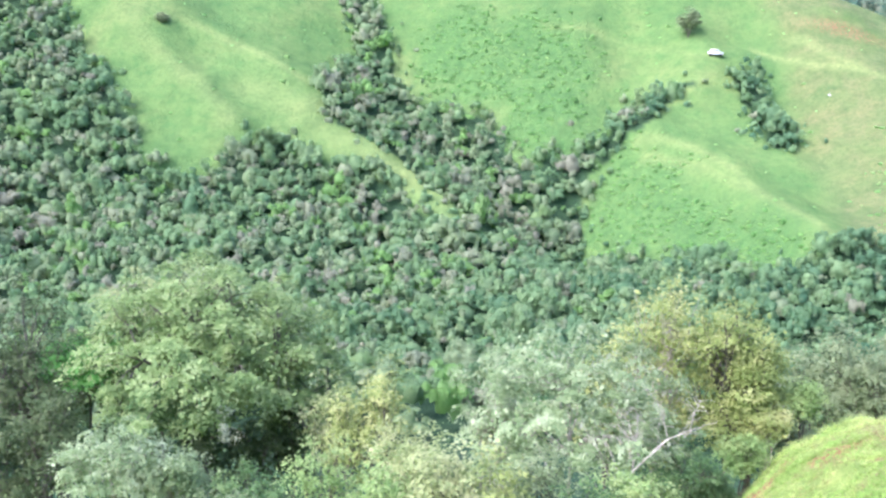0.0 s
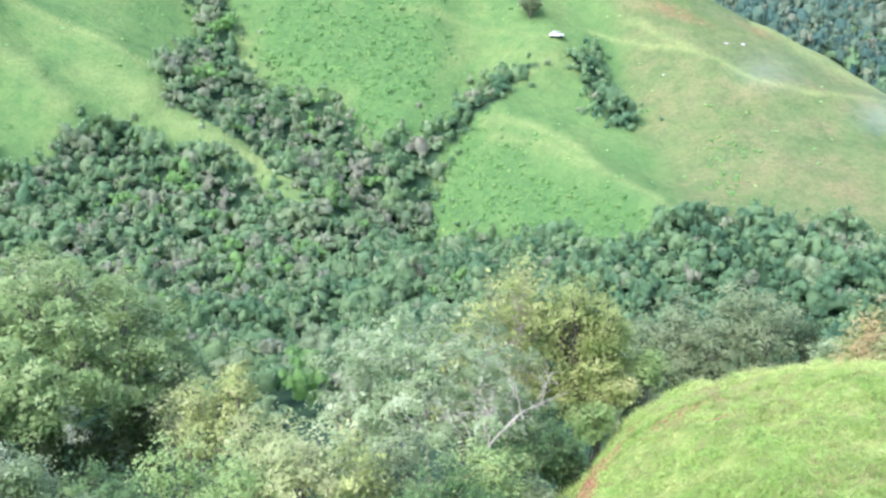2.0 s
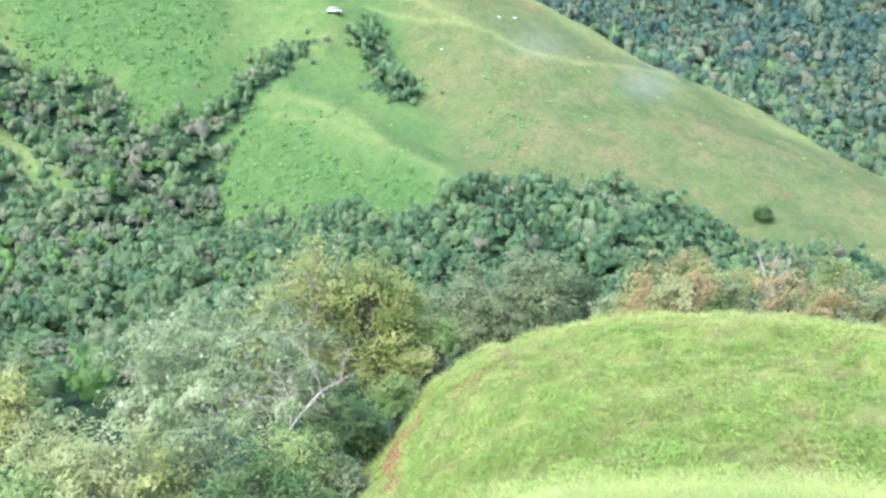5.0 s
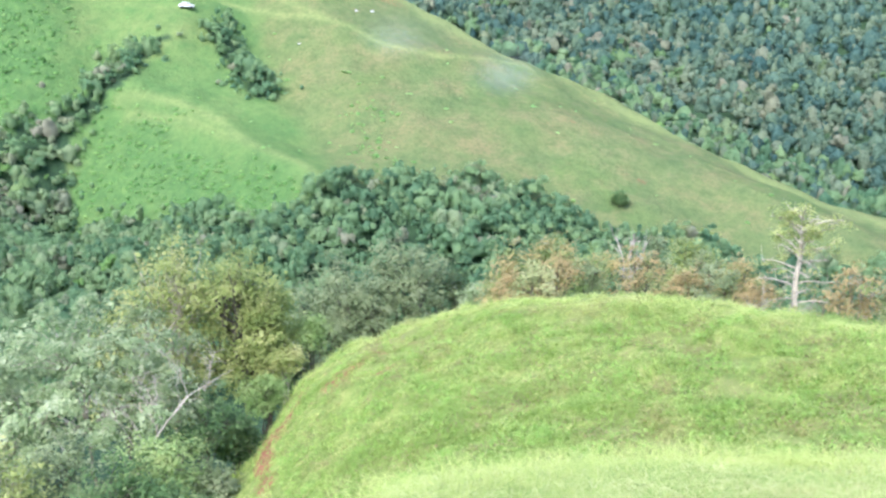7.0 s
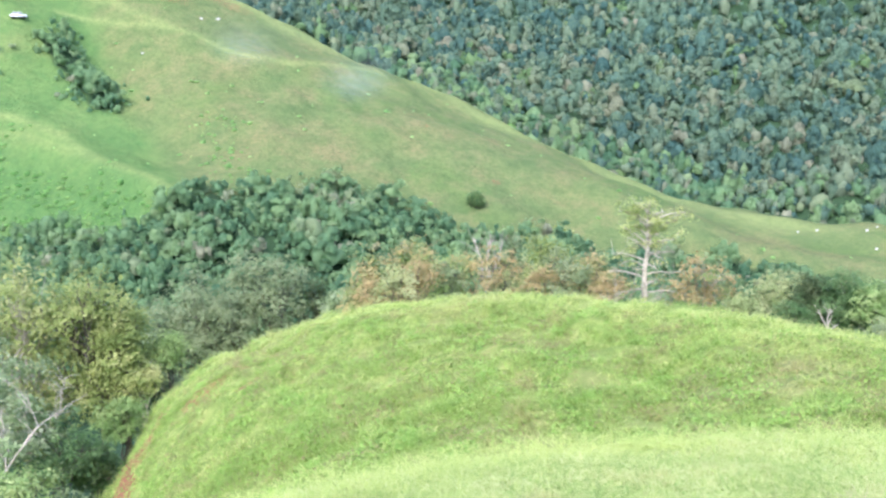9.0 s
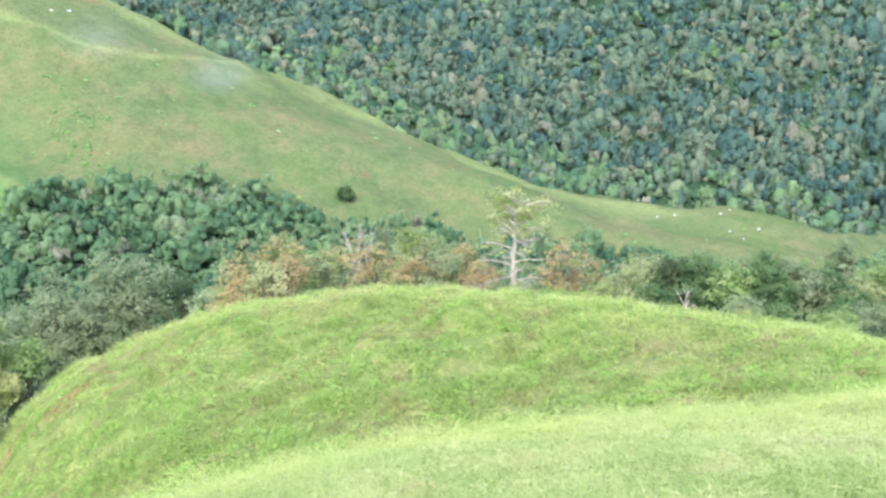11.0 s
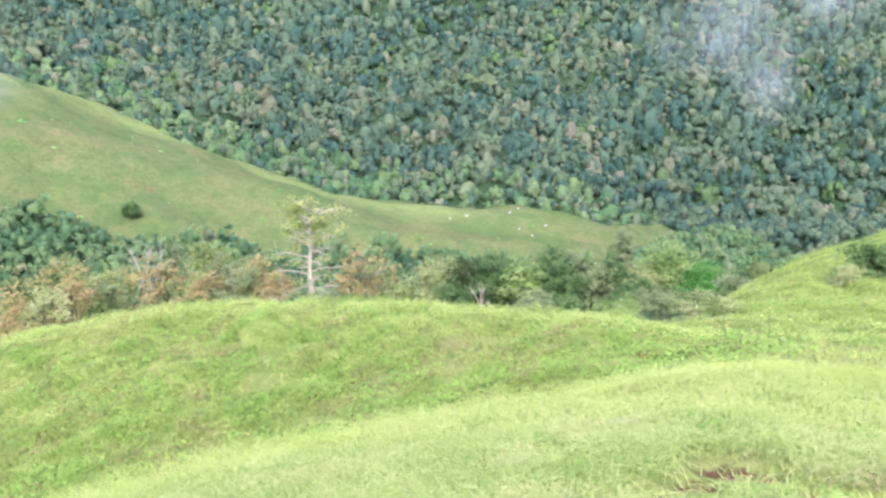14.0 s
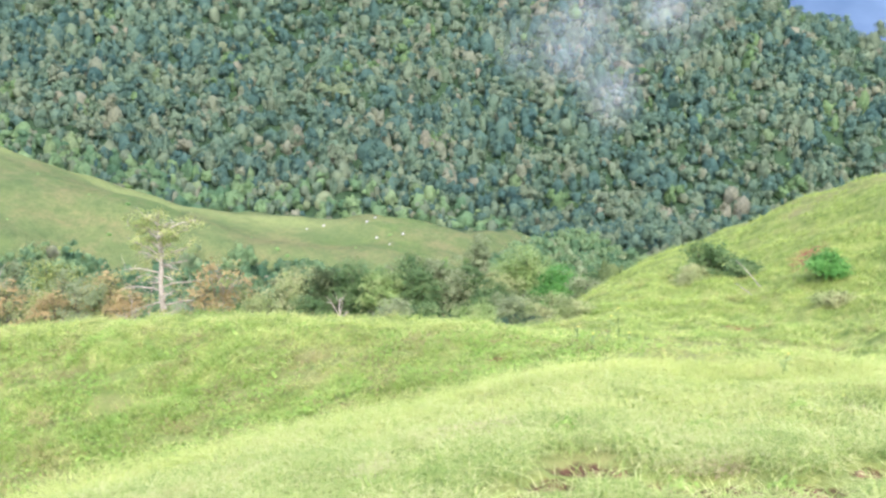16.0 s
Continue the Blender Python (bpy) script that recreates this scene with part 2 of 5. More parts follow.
LAND = [
    # lip of the near slope
    line([-180, -60, -25, 0, 20, 30, 38, 45, 55, 61, 67, 75, 80, 85, 92, 110, 180],
         [6, 6, 6, 6, 6, 7.5, 9, 10.5, 13.5, 14, 14, 15, 16, 18, 18, 10, 6],
         [-1.2, -2.8, -3.9, -4.1, -3.8, -4.35, -4.95, -5.45, -6.5, -6.55, -6.2, -6.0, -6.1, -6.8, -6.4, -3.0, -1.2]),
    # dip behind it
    line([-180, -60, -25, 0, 20, 26, 33, 40, 45, 55, 65, 75, 80, 85, 92, 110, 180],
         [15, 18, 20, 20, 20, 19, 18, 18.5, 18.5, 18, 17.5, 18.5, 20, 22, 22, 18, 15],
         [0, -9, -15, -15, -13.6, -11.9, -10.1, -9.9, -9.9, -8.95, -8.0, -7.2, -7.3, -7.9, -7.7, -5, 0]),
    # face of the mound
    line([-180, -60, -25, 0, 10, 17, 20, 26, 33, 40, 45, 52, 57, 65, 75, 85, 92, 110, 180],
         [24, 34, 38, 38, 36, 36, 33, 27, 24.5, 25, 25, 24, 22.5, 21.5, 21.5, 27, 27, 24, 24],
         [2, -15, -26, -26, -23, -19.3, -16.0, -12.6, -11.3, -10.7, -10.4, -10.1, -9.7, -8.9, -8.0, -9.3, -9.0, -5, 2]),
    # crown of the mound, and the shoulder of the knoll
    line([-180, -60, -25, 0, 12, 18, 20, 23, 26, 30, 35, 40, 45, 50, 56, 62, 68, 72, 76, 80, 85, 92, 110, 180],
         [40, 50, 52, 52, 48, 46, 44, 43, 41, 38, 35.5, 33.5, 32, 31, 29, 27.5, 26.5, 25.5, 27, 33, 37, 36, 40, 40],
         [5, -20, -31, -31, -28, -24, -19.3, -17.3, -15.5, -13.65, -12.05, -11.25, -10.7, -10.45, -10.0, -9.65, -9.35, -9.05, -9.7, -11.0, -11.6, -10.6, -4, 5]),
    # back of the mound; crest of the knoll
    line([-180, -60, -25, 0, 15, 20, 26, 33, 40, 50, 60, 70, 74, 75.6, 78.2, 81.4, 84.5, 87.4, 92.1, 100, 115, 180],
         [70, 70, 70, 70, 66, 62, 58, 52, 48, 45, 44, 45, 46, 50, 52, 54, 56, 56, 54, 56, 60, 70],
         [9, -28, -36, -37, -34, -30, -24.5, -20, -18.2, -17.2, -17.5, -17.5, -16.6, -16.1, -14.8, -13.65, -13.1, -11.4, -9.0, -6, 2, 9]),
    # near side of the valley
    line([-180, -60, -25, 0, 20, 40, 60, 70, 80, 92, 110, 180],
         [120, 120, 115, 115, 112, 105, 105, 105, 112, 112, 112, 120],
         [16, -40, -50, -51, -50, -47, -39, -35, -36, -34, -10, 16]),
    # valley floor
    line([-180, -60, -25, 0, 20, 40, 60, 70, 80, 92, 110, 180],
         [190, 190, 180, 180, 180, 180, 180, 180, 190, 200, 200, 190],
         [20, -50, -61, -64, -64, -68, -65, -59.5, -63, -78, -40, 20]),
    # foot of the far hillside
    line([-180, -60, -25, -17, -8, 0, 8, 15, 22, 29, 35, 40, 46, 52, 58, 68, 80, 92, 110, 180],
         [260, 260, 255, 255, 255, 250, 240, 238, 236, 238, 238, 236, 236, 234, 234, 238, 280, 320, 320, 260],
         [24, -46, -50, -47, -49, -55, -56, -57, -50, -50, -54, -62, -67, -71, -74, -76, -88, -98, -60, 24]),
    # half way up it
    line([-180, -60, -25, -15, -5, 0, 8, 15, 22, 28, 35, 42, 50, 57, 62, 68, 80, 92, 110, 180],
         [320, 320, 305, 305, 302, 300, 295, 294, 296, 300, 296, 290, 272, 262, 262, 262, 340, 400, 400, 320],
         [28, -20, -19, -17, -20, -24, -26, -27, -24, -25, -37, -47.5, -58, -63.5, -66.5, -70, -100, -110, -70, 28]),
    # its ridge
    line([-180, -60, -25, -10, 5, 15, 21, 27.8, 32.3, 35.6, 38.9, 42.3, 45.6, 50.1, 53.2, 57, 61.2, 65, 68.5, 80, 92, 110, 180],
         [420, 420, 400, 390, 380, 372, 366, 355, 350, 345, 340, 332, 324, 305, 298, 292, 288, 282, 276, 420, 480, 480, 420],
         [30, 25, 32, 31, 28, 22, 12, -7.4, -23.2, -30.8, -37.5, -46.1, -56, -59.9, -64.4, -65.3, -67.5, -66.1, -69, -105, -115, -80, 30]),
    # behind it
    line([-180, -60, -25, 0, 20, 27, 35, 45, 55, 65, 75, 92, 110, 180],
         [520, 520, 480, 470, 450, 440, 425, 410, 395, 385, 450, 540, 560, 520],
         [30, 30, 40, 40, 10, -30, -62, -86, -98, -106, -112, -118, -90, 30]),
    # the wooded mountain, half way and top
    line([-180, -60, -25, 0, 20, 27, 35, 45, 55, 65, 75, 80, 85.4, 91.3, 98, 110, 180],
         [640, 640, 600, 600, 590, 580, 570, 560, 555, 555, 570, 580, 600, 620, 640, 640, 640],
         [30, 30, 40, 40, 10, -8, -28, -36, -40, -42, -44, -50, -56, -70, -85, -90, 30]),
    line([-180, -60, -25, 0, 20, 27, 40, 55, 65, 72, 80, 83, 85.7, 87.2, 88.7, 90.2, 91.3, 98, 110, 180],
         [800, 800, 780, 780, 770, 760, 740, 720, 715, 715, 715, 715, 715, 715, 715, 715, 715, 730, 760, 800],
         [40, 40, 60, 60, 50, 50, 52, 50, 46, 40, 26, 12, -7.4, -13.5, -22.7, -29.7, -35.5, -60, -90, 40]),
    # the far country
    line([-180, 180], [1100, 1100], [-60, -60]),
    line([-180, 180], [2600, 2600], [-120, -120]),
    line([-180, 180], [4600, 4600], [-140, -140]),
]


def hermite(xs, ys, x):
    """Shape-keeping cubic through the columns of xs, ys (each K x N), read at x (M) for every column: M x N."""
    h = np.diff(xs, axis=0)
    s = np.diff(ys, axis=0) / h
    m = np.zeros_like(ys)
    same = s[1:] * s[:-1] > 0
    w1, w2 = 2 * h[1:] + h[:-1], h[1:] + 2 * h[:-1]
    with np.errstate(divide="ignore", invalid="ignore"):
        m[1:-1] = np.where(same, (w1 + w2) / (w1 / s[:-1] + w2 / s[1:]), 0)
    m[0], m[-1] = s[0], s[-1]
    out = np.zeros((len(x), xs.shape[1]))
    for k in range(len(xs) - 1):
        u = (x[:, None] - xs[k]) / h[k]
        inside = (u >= 0) & (u <= 1) if k == len(xs) - 2 else (u >= 0) & (u < 1)
        v = ((1 + 2 * u) * (1 - u) ** 2 * ys[k] + u * (1 - u) ** 2 * h[k] * m[k]
             + u * u * (3 - 2 * u) * ys[k + 1] + u * u * (u - 1) * h[k] * m[k + 1])
        out = np.where(inside, v, out)
    return out


def wave(x, y, size, seed=0.0):
    """Smooth rolling noise about -1 to 1, made of crossing waves."""
    total = np.zeros(np.broadcast(x, y).shape)
    for k in range(7):
        a = 2.399 * k + seed * 1.7
        f = 6.283 / size * (0.7 + 0.13 * k)
        bend = 0.9 * np.sin((x * np.sin(a) - y * np.cos(a)) * f * 0.61 + seed + k * 1.3)
        total = total + np.sin((x * np.cos(a) + y * np.sin(a)) * f + 1.9 * k + seed * 3.1 + bend)
    return total / 3.6


# spurs, gullies and folds: bearing, reach along each crest, height (minus: a gully), width
def plan(bearing, reach):
    a = np.radians(bearing)
    return np.array([reach * np.sin(a), reach * np.cos(a)]).T


FOLDS = [
    (([-18, -15.5, -11.5, -9, -7.5, -4.9, -1.5, 0.5], [345, 330, 315, 302, 286, 276.5, 264, 251]), 6.5, 12),
    (([-19.5, -18, -15.9, -14.1, -12.5], [342, 325, 309, 297, 282]), 5.0, 10),
    (([-5.5, -3.5, 2, 7, 9], [370, 318, 285, 266, 246]), -9.0, 20),
    (([10.5, 11, 9, 8], [330, 305, 280, 255]), -5.0, 12),
    (([15.2, 14.2, 12.6, 11.3], [316, 306, 298, 289]), 3.0, 8),
    (([11.3, 13.3, 14.6, 16.7, 18.7, 21.1, 22.1], [288, 283, 279, 268.6, 255, 241, 235]), 4.2, 8),
    (([16.9, 18.5, 20.3, 23], [338, 318, 296, 262]), -4.0, 12),
    (([17.8, 20.3, 22.9, 24.8, 26.8, 29.8, 32.4, 34.2], [321, 318.7, 315, 311.6, 306, 309.5, 319.7, 325]), 2.2, 8),
    (([37, 40, 43], [300, 268, 240]), 2.0, 12),
    (([49, 53, 56, 60, 65], [300, 285, 272, 268, 268]), -2.0, 10),
]


def line_distance(x, y, bearing, reach):
    """Squared distance of points from a line given by bearings and reaches."""
    p = plan(bearing, reach)
    d = np.full(np.broadcast(x, y).shape, 1e9)
    for a, b in zip(p[:-1], p[1:]):
        ab = b - a
        u = np.clip(((x - a[0]) * ab[0] + (y - a[1]) * ab[1]) / (ab @ ab), 0, 1)
        d = np.minimum(d, (x - a[0] - u * ab[0]) ** 2 + (y - a[1] - u * ab[1]) ** 2)
    return d


def fold(x, y):
    """Height that the folds add."""
    total = np.zeros(np.broadcast(x, y).shape)
    for (bearing, reach), height, width in FOLDS:
        d = line_distance(x, y, bearing, reach)
        total = total + height * (0.45 * np.exp(-(np.sqrt(d + 8) - 2.83) * 1.3 / width) + 0.55 * np.exp(-d / width ** 2) if height > 2.5 else np.exp(-d / width ** 2))
    return total


def ground_rows(bearing, reach):
    """Heights of the ground over a fan: reach (M) by bearing (N)."""
    soft = np.array([-1.6, -0.8, 0, 0.8, 1.6])
    rs, zs = [np.full(len(bearing), 0.0)], [np.full(len(bearing), -EYE)]
    for b, r, h in LAND:
        rs.append(np.mean([np.interp(bearing + o, b, r) for o in soft], axis=0))
        zs.append(np.mean([np.interp(bearing + o, b, h) for o in soft], axis=0))
    z = hermite(np.array(rs), np.array(zs), np.asarray(reach, float)) + EYE
    a = np.radians(bearing)[None, :]
    x, y = np.asarray(reach)[:, None] * np.sin(a), np.asarray(reach)[:, None] * np.cos(a)
    r = np.asarray(reach)[:, None]
    near = np.clip((r - 3) / 8, 0, 1) * np.clip((90 - r) / 40, 0, 1)
    far = np.clip((r - 70) / 80, 0, 1)
    z = z + near * (np.clip((r - 13) / 110, 0.012, 0.13) * wave(x, y, 6.0, 1) + np.where(r > 19, np.clip(r / 260, 0.05, 0.12), 0.02 + 0.04 * np.clip((r - 15) / 4, 0, 1)) * wave(x, y, 2.1, 2) + np.where(r > 19, np.clip((r - 8) / 140, 0.012, 0.16), 0.015 + 0.06 * np.clip((r - 15) / 4, 0, 1)) * wave(x, y, 3.6, 11))
    z = z + far * (1.3 * wave(x, y, 60, 3) + 0.5 * wave(x, y, 22, 4)) + fold(x, y) * (r > 150)
    return z, x, y


def fan():
    bearing = np.concatenate([np.linspace(-180, -34, 60)[:-1], np.linspace(-34, 100, 440), np.linspace(100, 180, 36)[1:]])
    reach = np.concatenate([[0.02, 0.4], np.geomspace(1.2, 5.5, 24)[:-1], np.linspace(5.5, 12, 100)[:-1], np.geomspace(12, 60, 72), np.geomspace(60, 215, 50)[1:], np.linspace(215, 372, 110)[1:], np.geomspace(372, 800, 55)[1:], np.geomspace(830, 4600, 16)])
    return bearing, reach


# worn hollows in the near slope: bearing, reach, half width across and along, depth
HOLLOWS = [(78.5, 7.89, 0.301, 0.193, 0.18), (76.8, 7.25, 0.206, 0.153, 0.15), (80.8, 7.99, 0.098, 0.109, 0.12), (87.1, 7.8, 0.358, 0.168, 0.16), (85.5, 7.64, 0.141, 0.101, 0.13), (91.9, 7.67, 0.279, 0.168, 0.13), (88.6, 7.62, 0.14, 0.123, 0.12), (93.3, 12.51, 0.226, 0.24, 0.12), (95.0, 8.4, 0.202, 0.17, 0.13), (67.8, 8.85, 0.166, 0.146, 0.1), (91.8, 10.32, 0.162, 0.157, 0.1), (83.2, 7.75, 0.143, 0.124, 0.1), (74.5, 6.86, 0.171, 0.106, 0.12)]


def hollow(x, y):
    """How deep a point lies in one of the worn hollows, 0 to 1."""
    total = np.zeros(np.broadcast(x, y).shape)
    for b, r, across, along, _ in HOLLOWS:
        a, across, along = radians(b), across * 1.15, along * 1.8
        u, v = x * math.cos(a) - y * math.sin(a), x * math.sin(a) + y * math.cos(a) - r
        total = np.maximum(total, np.exp(-(u / across) ** 2 - (v / along) ** 2))
    return total


FAN_B, FAN_R = fan()
FAN_Z, FAN_X, FAN_Y = ground_rows(FAN_B, FAN_R)
FAN_Z = FAN_Z - 0.2 * hollow(FAN_X, FAN_Y)


def height_at(x, y):
    """Ground height under points, read from the fan."""
    x, y = np.atleast_1d(np.asarray(x, float)), np.atleast_1d(np.asarray(y, float))
    b, r = np.degrees(np.arctan2(x, y)), np.hypot(x, y)
    j = np.clip(np.searchsorted(FAN_B, b) - 1, 0, len(FAN_B) - 2)
    i = np.clip(np.searchsorted(FAN_R, r) - 1, 0, len(FAN_R) - 2)
    u = np.clip((b - FAN_B[j]) / (FAN_B[j + 1] - FAN_B[j]), 0, 1)
    v = np.clip((r - FAN_R[i]) / (FAN_R[i + 1] - FAN_R[i]), 0, 1)
    return ((FAN_Z[i, j] * (1 - u) + FAN_Z[i, j + 1] * u) * (1 - v) + (FAN_Z[i + 1, j] * (1 - u) + FAN_Z[i + 1, j + 1] * u) * v)
# ---- mesh helpers ----
rng = np.random.default_rng(7)


def mesh(name, verts, faces, material, smooth=False, **floats):
    """A mesh from arrays: faces is M x 3 or M x 4; floats are per-point attributes."""
    me = bpy.data.meshes.new(name)
    verts, faces = np.asarray(verts, np.float32), np.asarray(faces, np.int32)
    me.vertices.add(len(verts))
    me.vertices.foreach_set("co", verts.ravel())
    me.loops.add(faces.size)
    me.loops.foreach_set("vertex_index", faces.ravel())
    me.polygons.add(len(faces))
    me.polygons.foreach_set("loop_start", np.arange(0, faces.size, faces.shape[1], dtype=np.int32))
    for key, values in floats.items():
        a = me.attributes.new(key, "FLOAT", "POINT")
        a.data.foreach_set("value", np.asarray(values, np.float32))
    if smooth:
        me.polygons.foreach_set("use_smooth", np.ones(len(faces), bool))
    me.update()
    if material:
        me.materials.append(material)
    return me


def part(name, me, parent, label=""):
    ob = new(name, me)
    ob.parent = parent
    return tagged(ob, label)


def thing(name, x, y, label, category, group="", z=None):
    ob = new(name)
    ob.empty_display_size = 0.2
    ob.location = (x, y, float(height_at(x, y)[0]) if z is None else z)
    return tagged(ob, label, category, group)


def join(pieces):
    """Join (verts, faces) pairs."""
    vs, fs, n = [], [], 0
    for v, f in pieces:
        vs.append(v)
        fs.append(np.asarray(f) + n)
        n += len(v)
    return np.concatenate(vs), np.concatenate(fs)


def leaves(centres, normals, size, r, narrow=0.5, stray=0.55):
    """Folded rhombic leaves (two triangles each) at centres, facing about along normals."""
    n = len(centres)
    nn = normals + r.normal(0, stray, (n, 3))
    nn /= np.linalg.norm(nn, axis=1)[:, None] + 1e-9
    t = np.cross(nn, r.normal(0, 1, (n, 3)))
    t /= np.linalg.norm(t, axis=1)[:, None] + 1e-9
    b = np.cross(nn, t)
    s = (size * r.uniform(0.6, 1.35, n))[:, None]
    v = np.stack([centres - t * s, centres + b * s * narrow - nn * s * 0.22, centres + t * s, centres - b * s * narrow - nn * s * 0.22], 1).reshape(-1, 3)
    k = np.arange(n)[:, None] * 4
    return v, np.concatenate([k + [0, 1, 2], k + [0, 2, 3]], 1).reshape(-1, 3)


def sprays(centres, normals, size, r):
    """Small three-cornered leaf sprays, one triangle each, for far crowns."""
    n = len(centres)
    nn = normals + r.normal(0, 0.36, (n, 3))
    nn /= np.linalg.norm(nn, axis=1)[:, None] + 1e-9
    t = np.cross(nn, r.normal(0, 1, (n, 3)))
    t /= np.linalg.norm(t, axis=1)[:, None] + 1e-9
    b = np.cross(nn, t)
    s = (size * r.uniform(0.6, 1.5, n))[:, None]
    v = np.stack([centres - t * s - b * s * 0.6, centres + t * s - b * s * 0.5, centres + b * s], 1).reshape(-1, 3)
    return v, np.arange(n * 3).reshape(-1, 3)


def ball(r, lumps=0.18):
    """A low lumpy core: 42 points, 80 triangles."""
    bm = bmesh.new()
    bmesh.ops.create_icosphere(bm, subdivisions=2, radius=1)
    v = np.array([p.co[:] for p in bm.verts])
    f = np.array([[p.index for p in q.verts] for q in bm.faces])
    bm.free()
    return v * (1 + r.uniform(-lumps, lumps, (len(v), 1))), f


def dome(r, fine, lumps, floor):
    """A lumpy mass of foliage, open below."""
    bm = bmesh.new()
    bmesh.ops.create_icosphere(bm, subdivisions=fine, radius=1)
    v = np.array([p.co[:] for p in bm.verts])
    f = np.array([[p.index for p in q.verts] for q in bm.faces])
    bm.free()
    turn = r.normal(0, 1, (3, 3))
    v = v @ np.linalg.qr(turn)[0]
    f = f[v[f].mean(1)[:, 2] > floor]
    return v * (1 + r.uniform(-lumps, lumps, (len(v), 1))), f


def tube(points, radii, sides=6):
    """A tapered tube through points."""
    p, n = np.asarray(points, float), len(points)
    t = np.gradient(p, axis=0)
    t /= np.linalg.norm(t, axis=1)[:, None] + 1e-9
    ref = np.where(np.abs(t[:, 2:3]) < 0.9, [[0, 0, 1.0]], [[1.0, 0, 0]])
    a = np.cross(t, ref)
    a /= np.linalg.norm(a, axis=1)[:, None] + 1e-9
    b = np.cross(t, a)
    w = np.linspace(0, 2 * np.pi, sides, endpoint=False)
    v = p[:, None] + np.asarray(radii)[:, None, None] * (np.cos(w)[None, :, None] * a[:, None] + np.sin(w)[None, :, None] * b[:, None])
    i, j = np.meshgrid(np.arange(n - 1), np.arange(sides), indexing="ij")
    q = np.stack([i * sides + j, i * sides + (j + 1) % sides, (i + 1) * sides + (j + 1) % sides, (i + 1) * sides + j], -1).reshape(-1, 4)
    return v.reshape(-1, 3), q


def limb(a, b, r0, r1, r, sag=0.12, n=6):
    """A crooked tapered limb from a to b."""
    a, b = np.asarray(a, float), np.asarray(b, float)
    u = np.linspace(0, 1, n)[:, None]
    long = np.linalg.norm(b - a)
    p = a + (b - a) * u + r.normal(0, sag * long * 0.28, (n, 3)) * np.sin(u * np.pi) + np.array([0, 0, sag * long]) * np.sin(u * np.pi)
    return tube(p, np.linspace(r0, r1, n), 3 if r0 < 0.035 else 5 if r0 < 0.09 else 8)

# ---- the ground, one sheet to the horizon ----
def inside(b, r, ring):
    """Which points (bearing, reach) lie in a ring of such points."""
    hit = np.zeros(np.shape(b), bool)
    for (b0, r0), (b1, r1) in zip(ring, ring[1:] + ring[:1]):
        cross = (r0 > r) != (r1 > r)
        with np.errstate(divide="ignore", invalid="ignore"):
            hit ^= cross & (b < (b1 - b0) * (r - r0) / (r1 - r0) + b0)
    return hit


WOOD_EDGE = line([-180, -20.7, -20.6, -19.4, -19.1, -18, -17.9, -16, -13.8, -13.1, -12.7, -10.5, -9.2, -8.5, -6.2, -4.2, -2.9, -1.9, 0.2, 2.3, 8.8, 12.4, 16.6, 18.5, 21.5, 22.6, 24.1, 28.2, 30.9, 35.3, 37, 38.7, 40.5, 43.1, 46.3, 47.6, 48.9, 51, 53.7, 55.7, 58.5, 63, 68.5, 72, 78, 92, 180],
                 [440, 440, 323, 313, 304, 292, 275, 267, 267, 272, 275, 278, 276, 273, 270, 268, 263, 254, 245, 247, 258, 245, 234, 229, 228, 233, 239, 239, 243, 245, 241, 237, 233, 238, 243, 240, 238, 244, 244, 246, 243, 241, 246, 296, 420, 520, 440], [0] * 47)
GULLY = [(-6, 420), (-6, 374), (-5.8, 347), (-4.8, 335), (-7.3, 298), (-6.8, 287), (-4.9, 280), (-2.9, 277), (-1.4, 266), (0.5, 259), (2.2, 249), (4, 246), (8.1, 256), (8.3, 272), (8.2, 280), (8.7, 284), (10.1, 287), (12, 290), (13.1, 302), (14.4, 305), (14.1, 307), (12.5, 306), (10.7, 301), (9.1, 290), (7.2, 286), (4.5, 285), (3.5, 292), (2.8, 300), (0.5, 308), (-2.2, 313), (-3.2, 322), (-3.2, 335), (-4, 349), (-4.4, 370), (-4.4, 420)]
STRIP = [(16.4, 313), (17.6, 316), (18.7, 305), (19.7, 298), (19.9, 287), (18.9, 285), (17.7, 297), (16.7, 307)]
# pale worn grass along spurs and ridges: bearings, reaches, half width, strength
CRESTS = [([-15.5, -14, -11.5, -9.1, -8.1], [325, 323, 314, 302, 298], 1.5, 0.55), ([-11.5, -10, -7.5, -4.9, -1.5, 0.5], [297, 294, 283, 276, 264, 252], 5.0, 0.42),
          ([-18, -15.9, -14.1, -12.5], [325, 308, 297, 284], 3.0, 0.40), ([11.3, 13.3, 14.6, 16.7], [285, 282.4, 279, 270], 1.5, 0.60), ([16.7, 18.7, 21.1, 22.1], [269, 256.5, 246, 239], 1.9, 0.5),
          ([11.8, 15, 17, 18.4], [280, 273, 263.4, 257], 1.2, 0.52), ([14.6, 13.1, 11.5], [308, 300, 291], 1.6, 0.30), ([-4.2, -3.0, -2.2], [332, 325, 318], 2.5, 0.35)]
RIDGE = LAND[9]


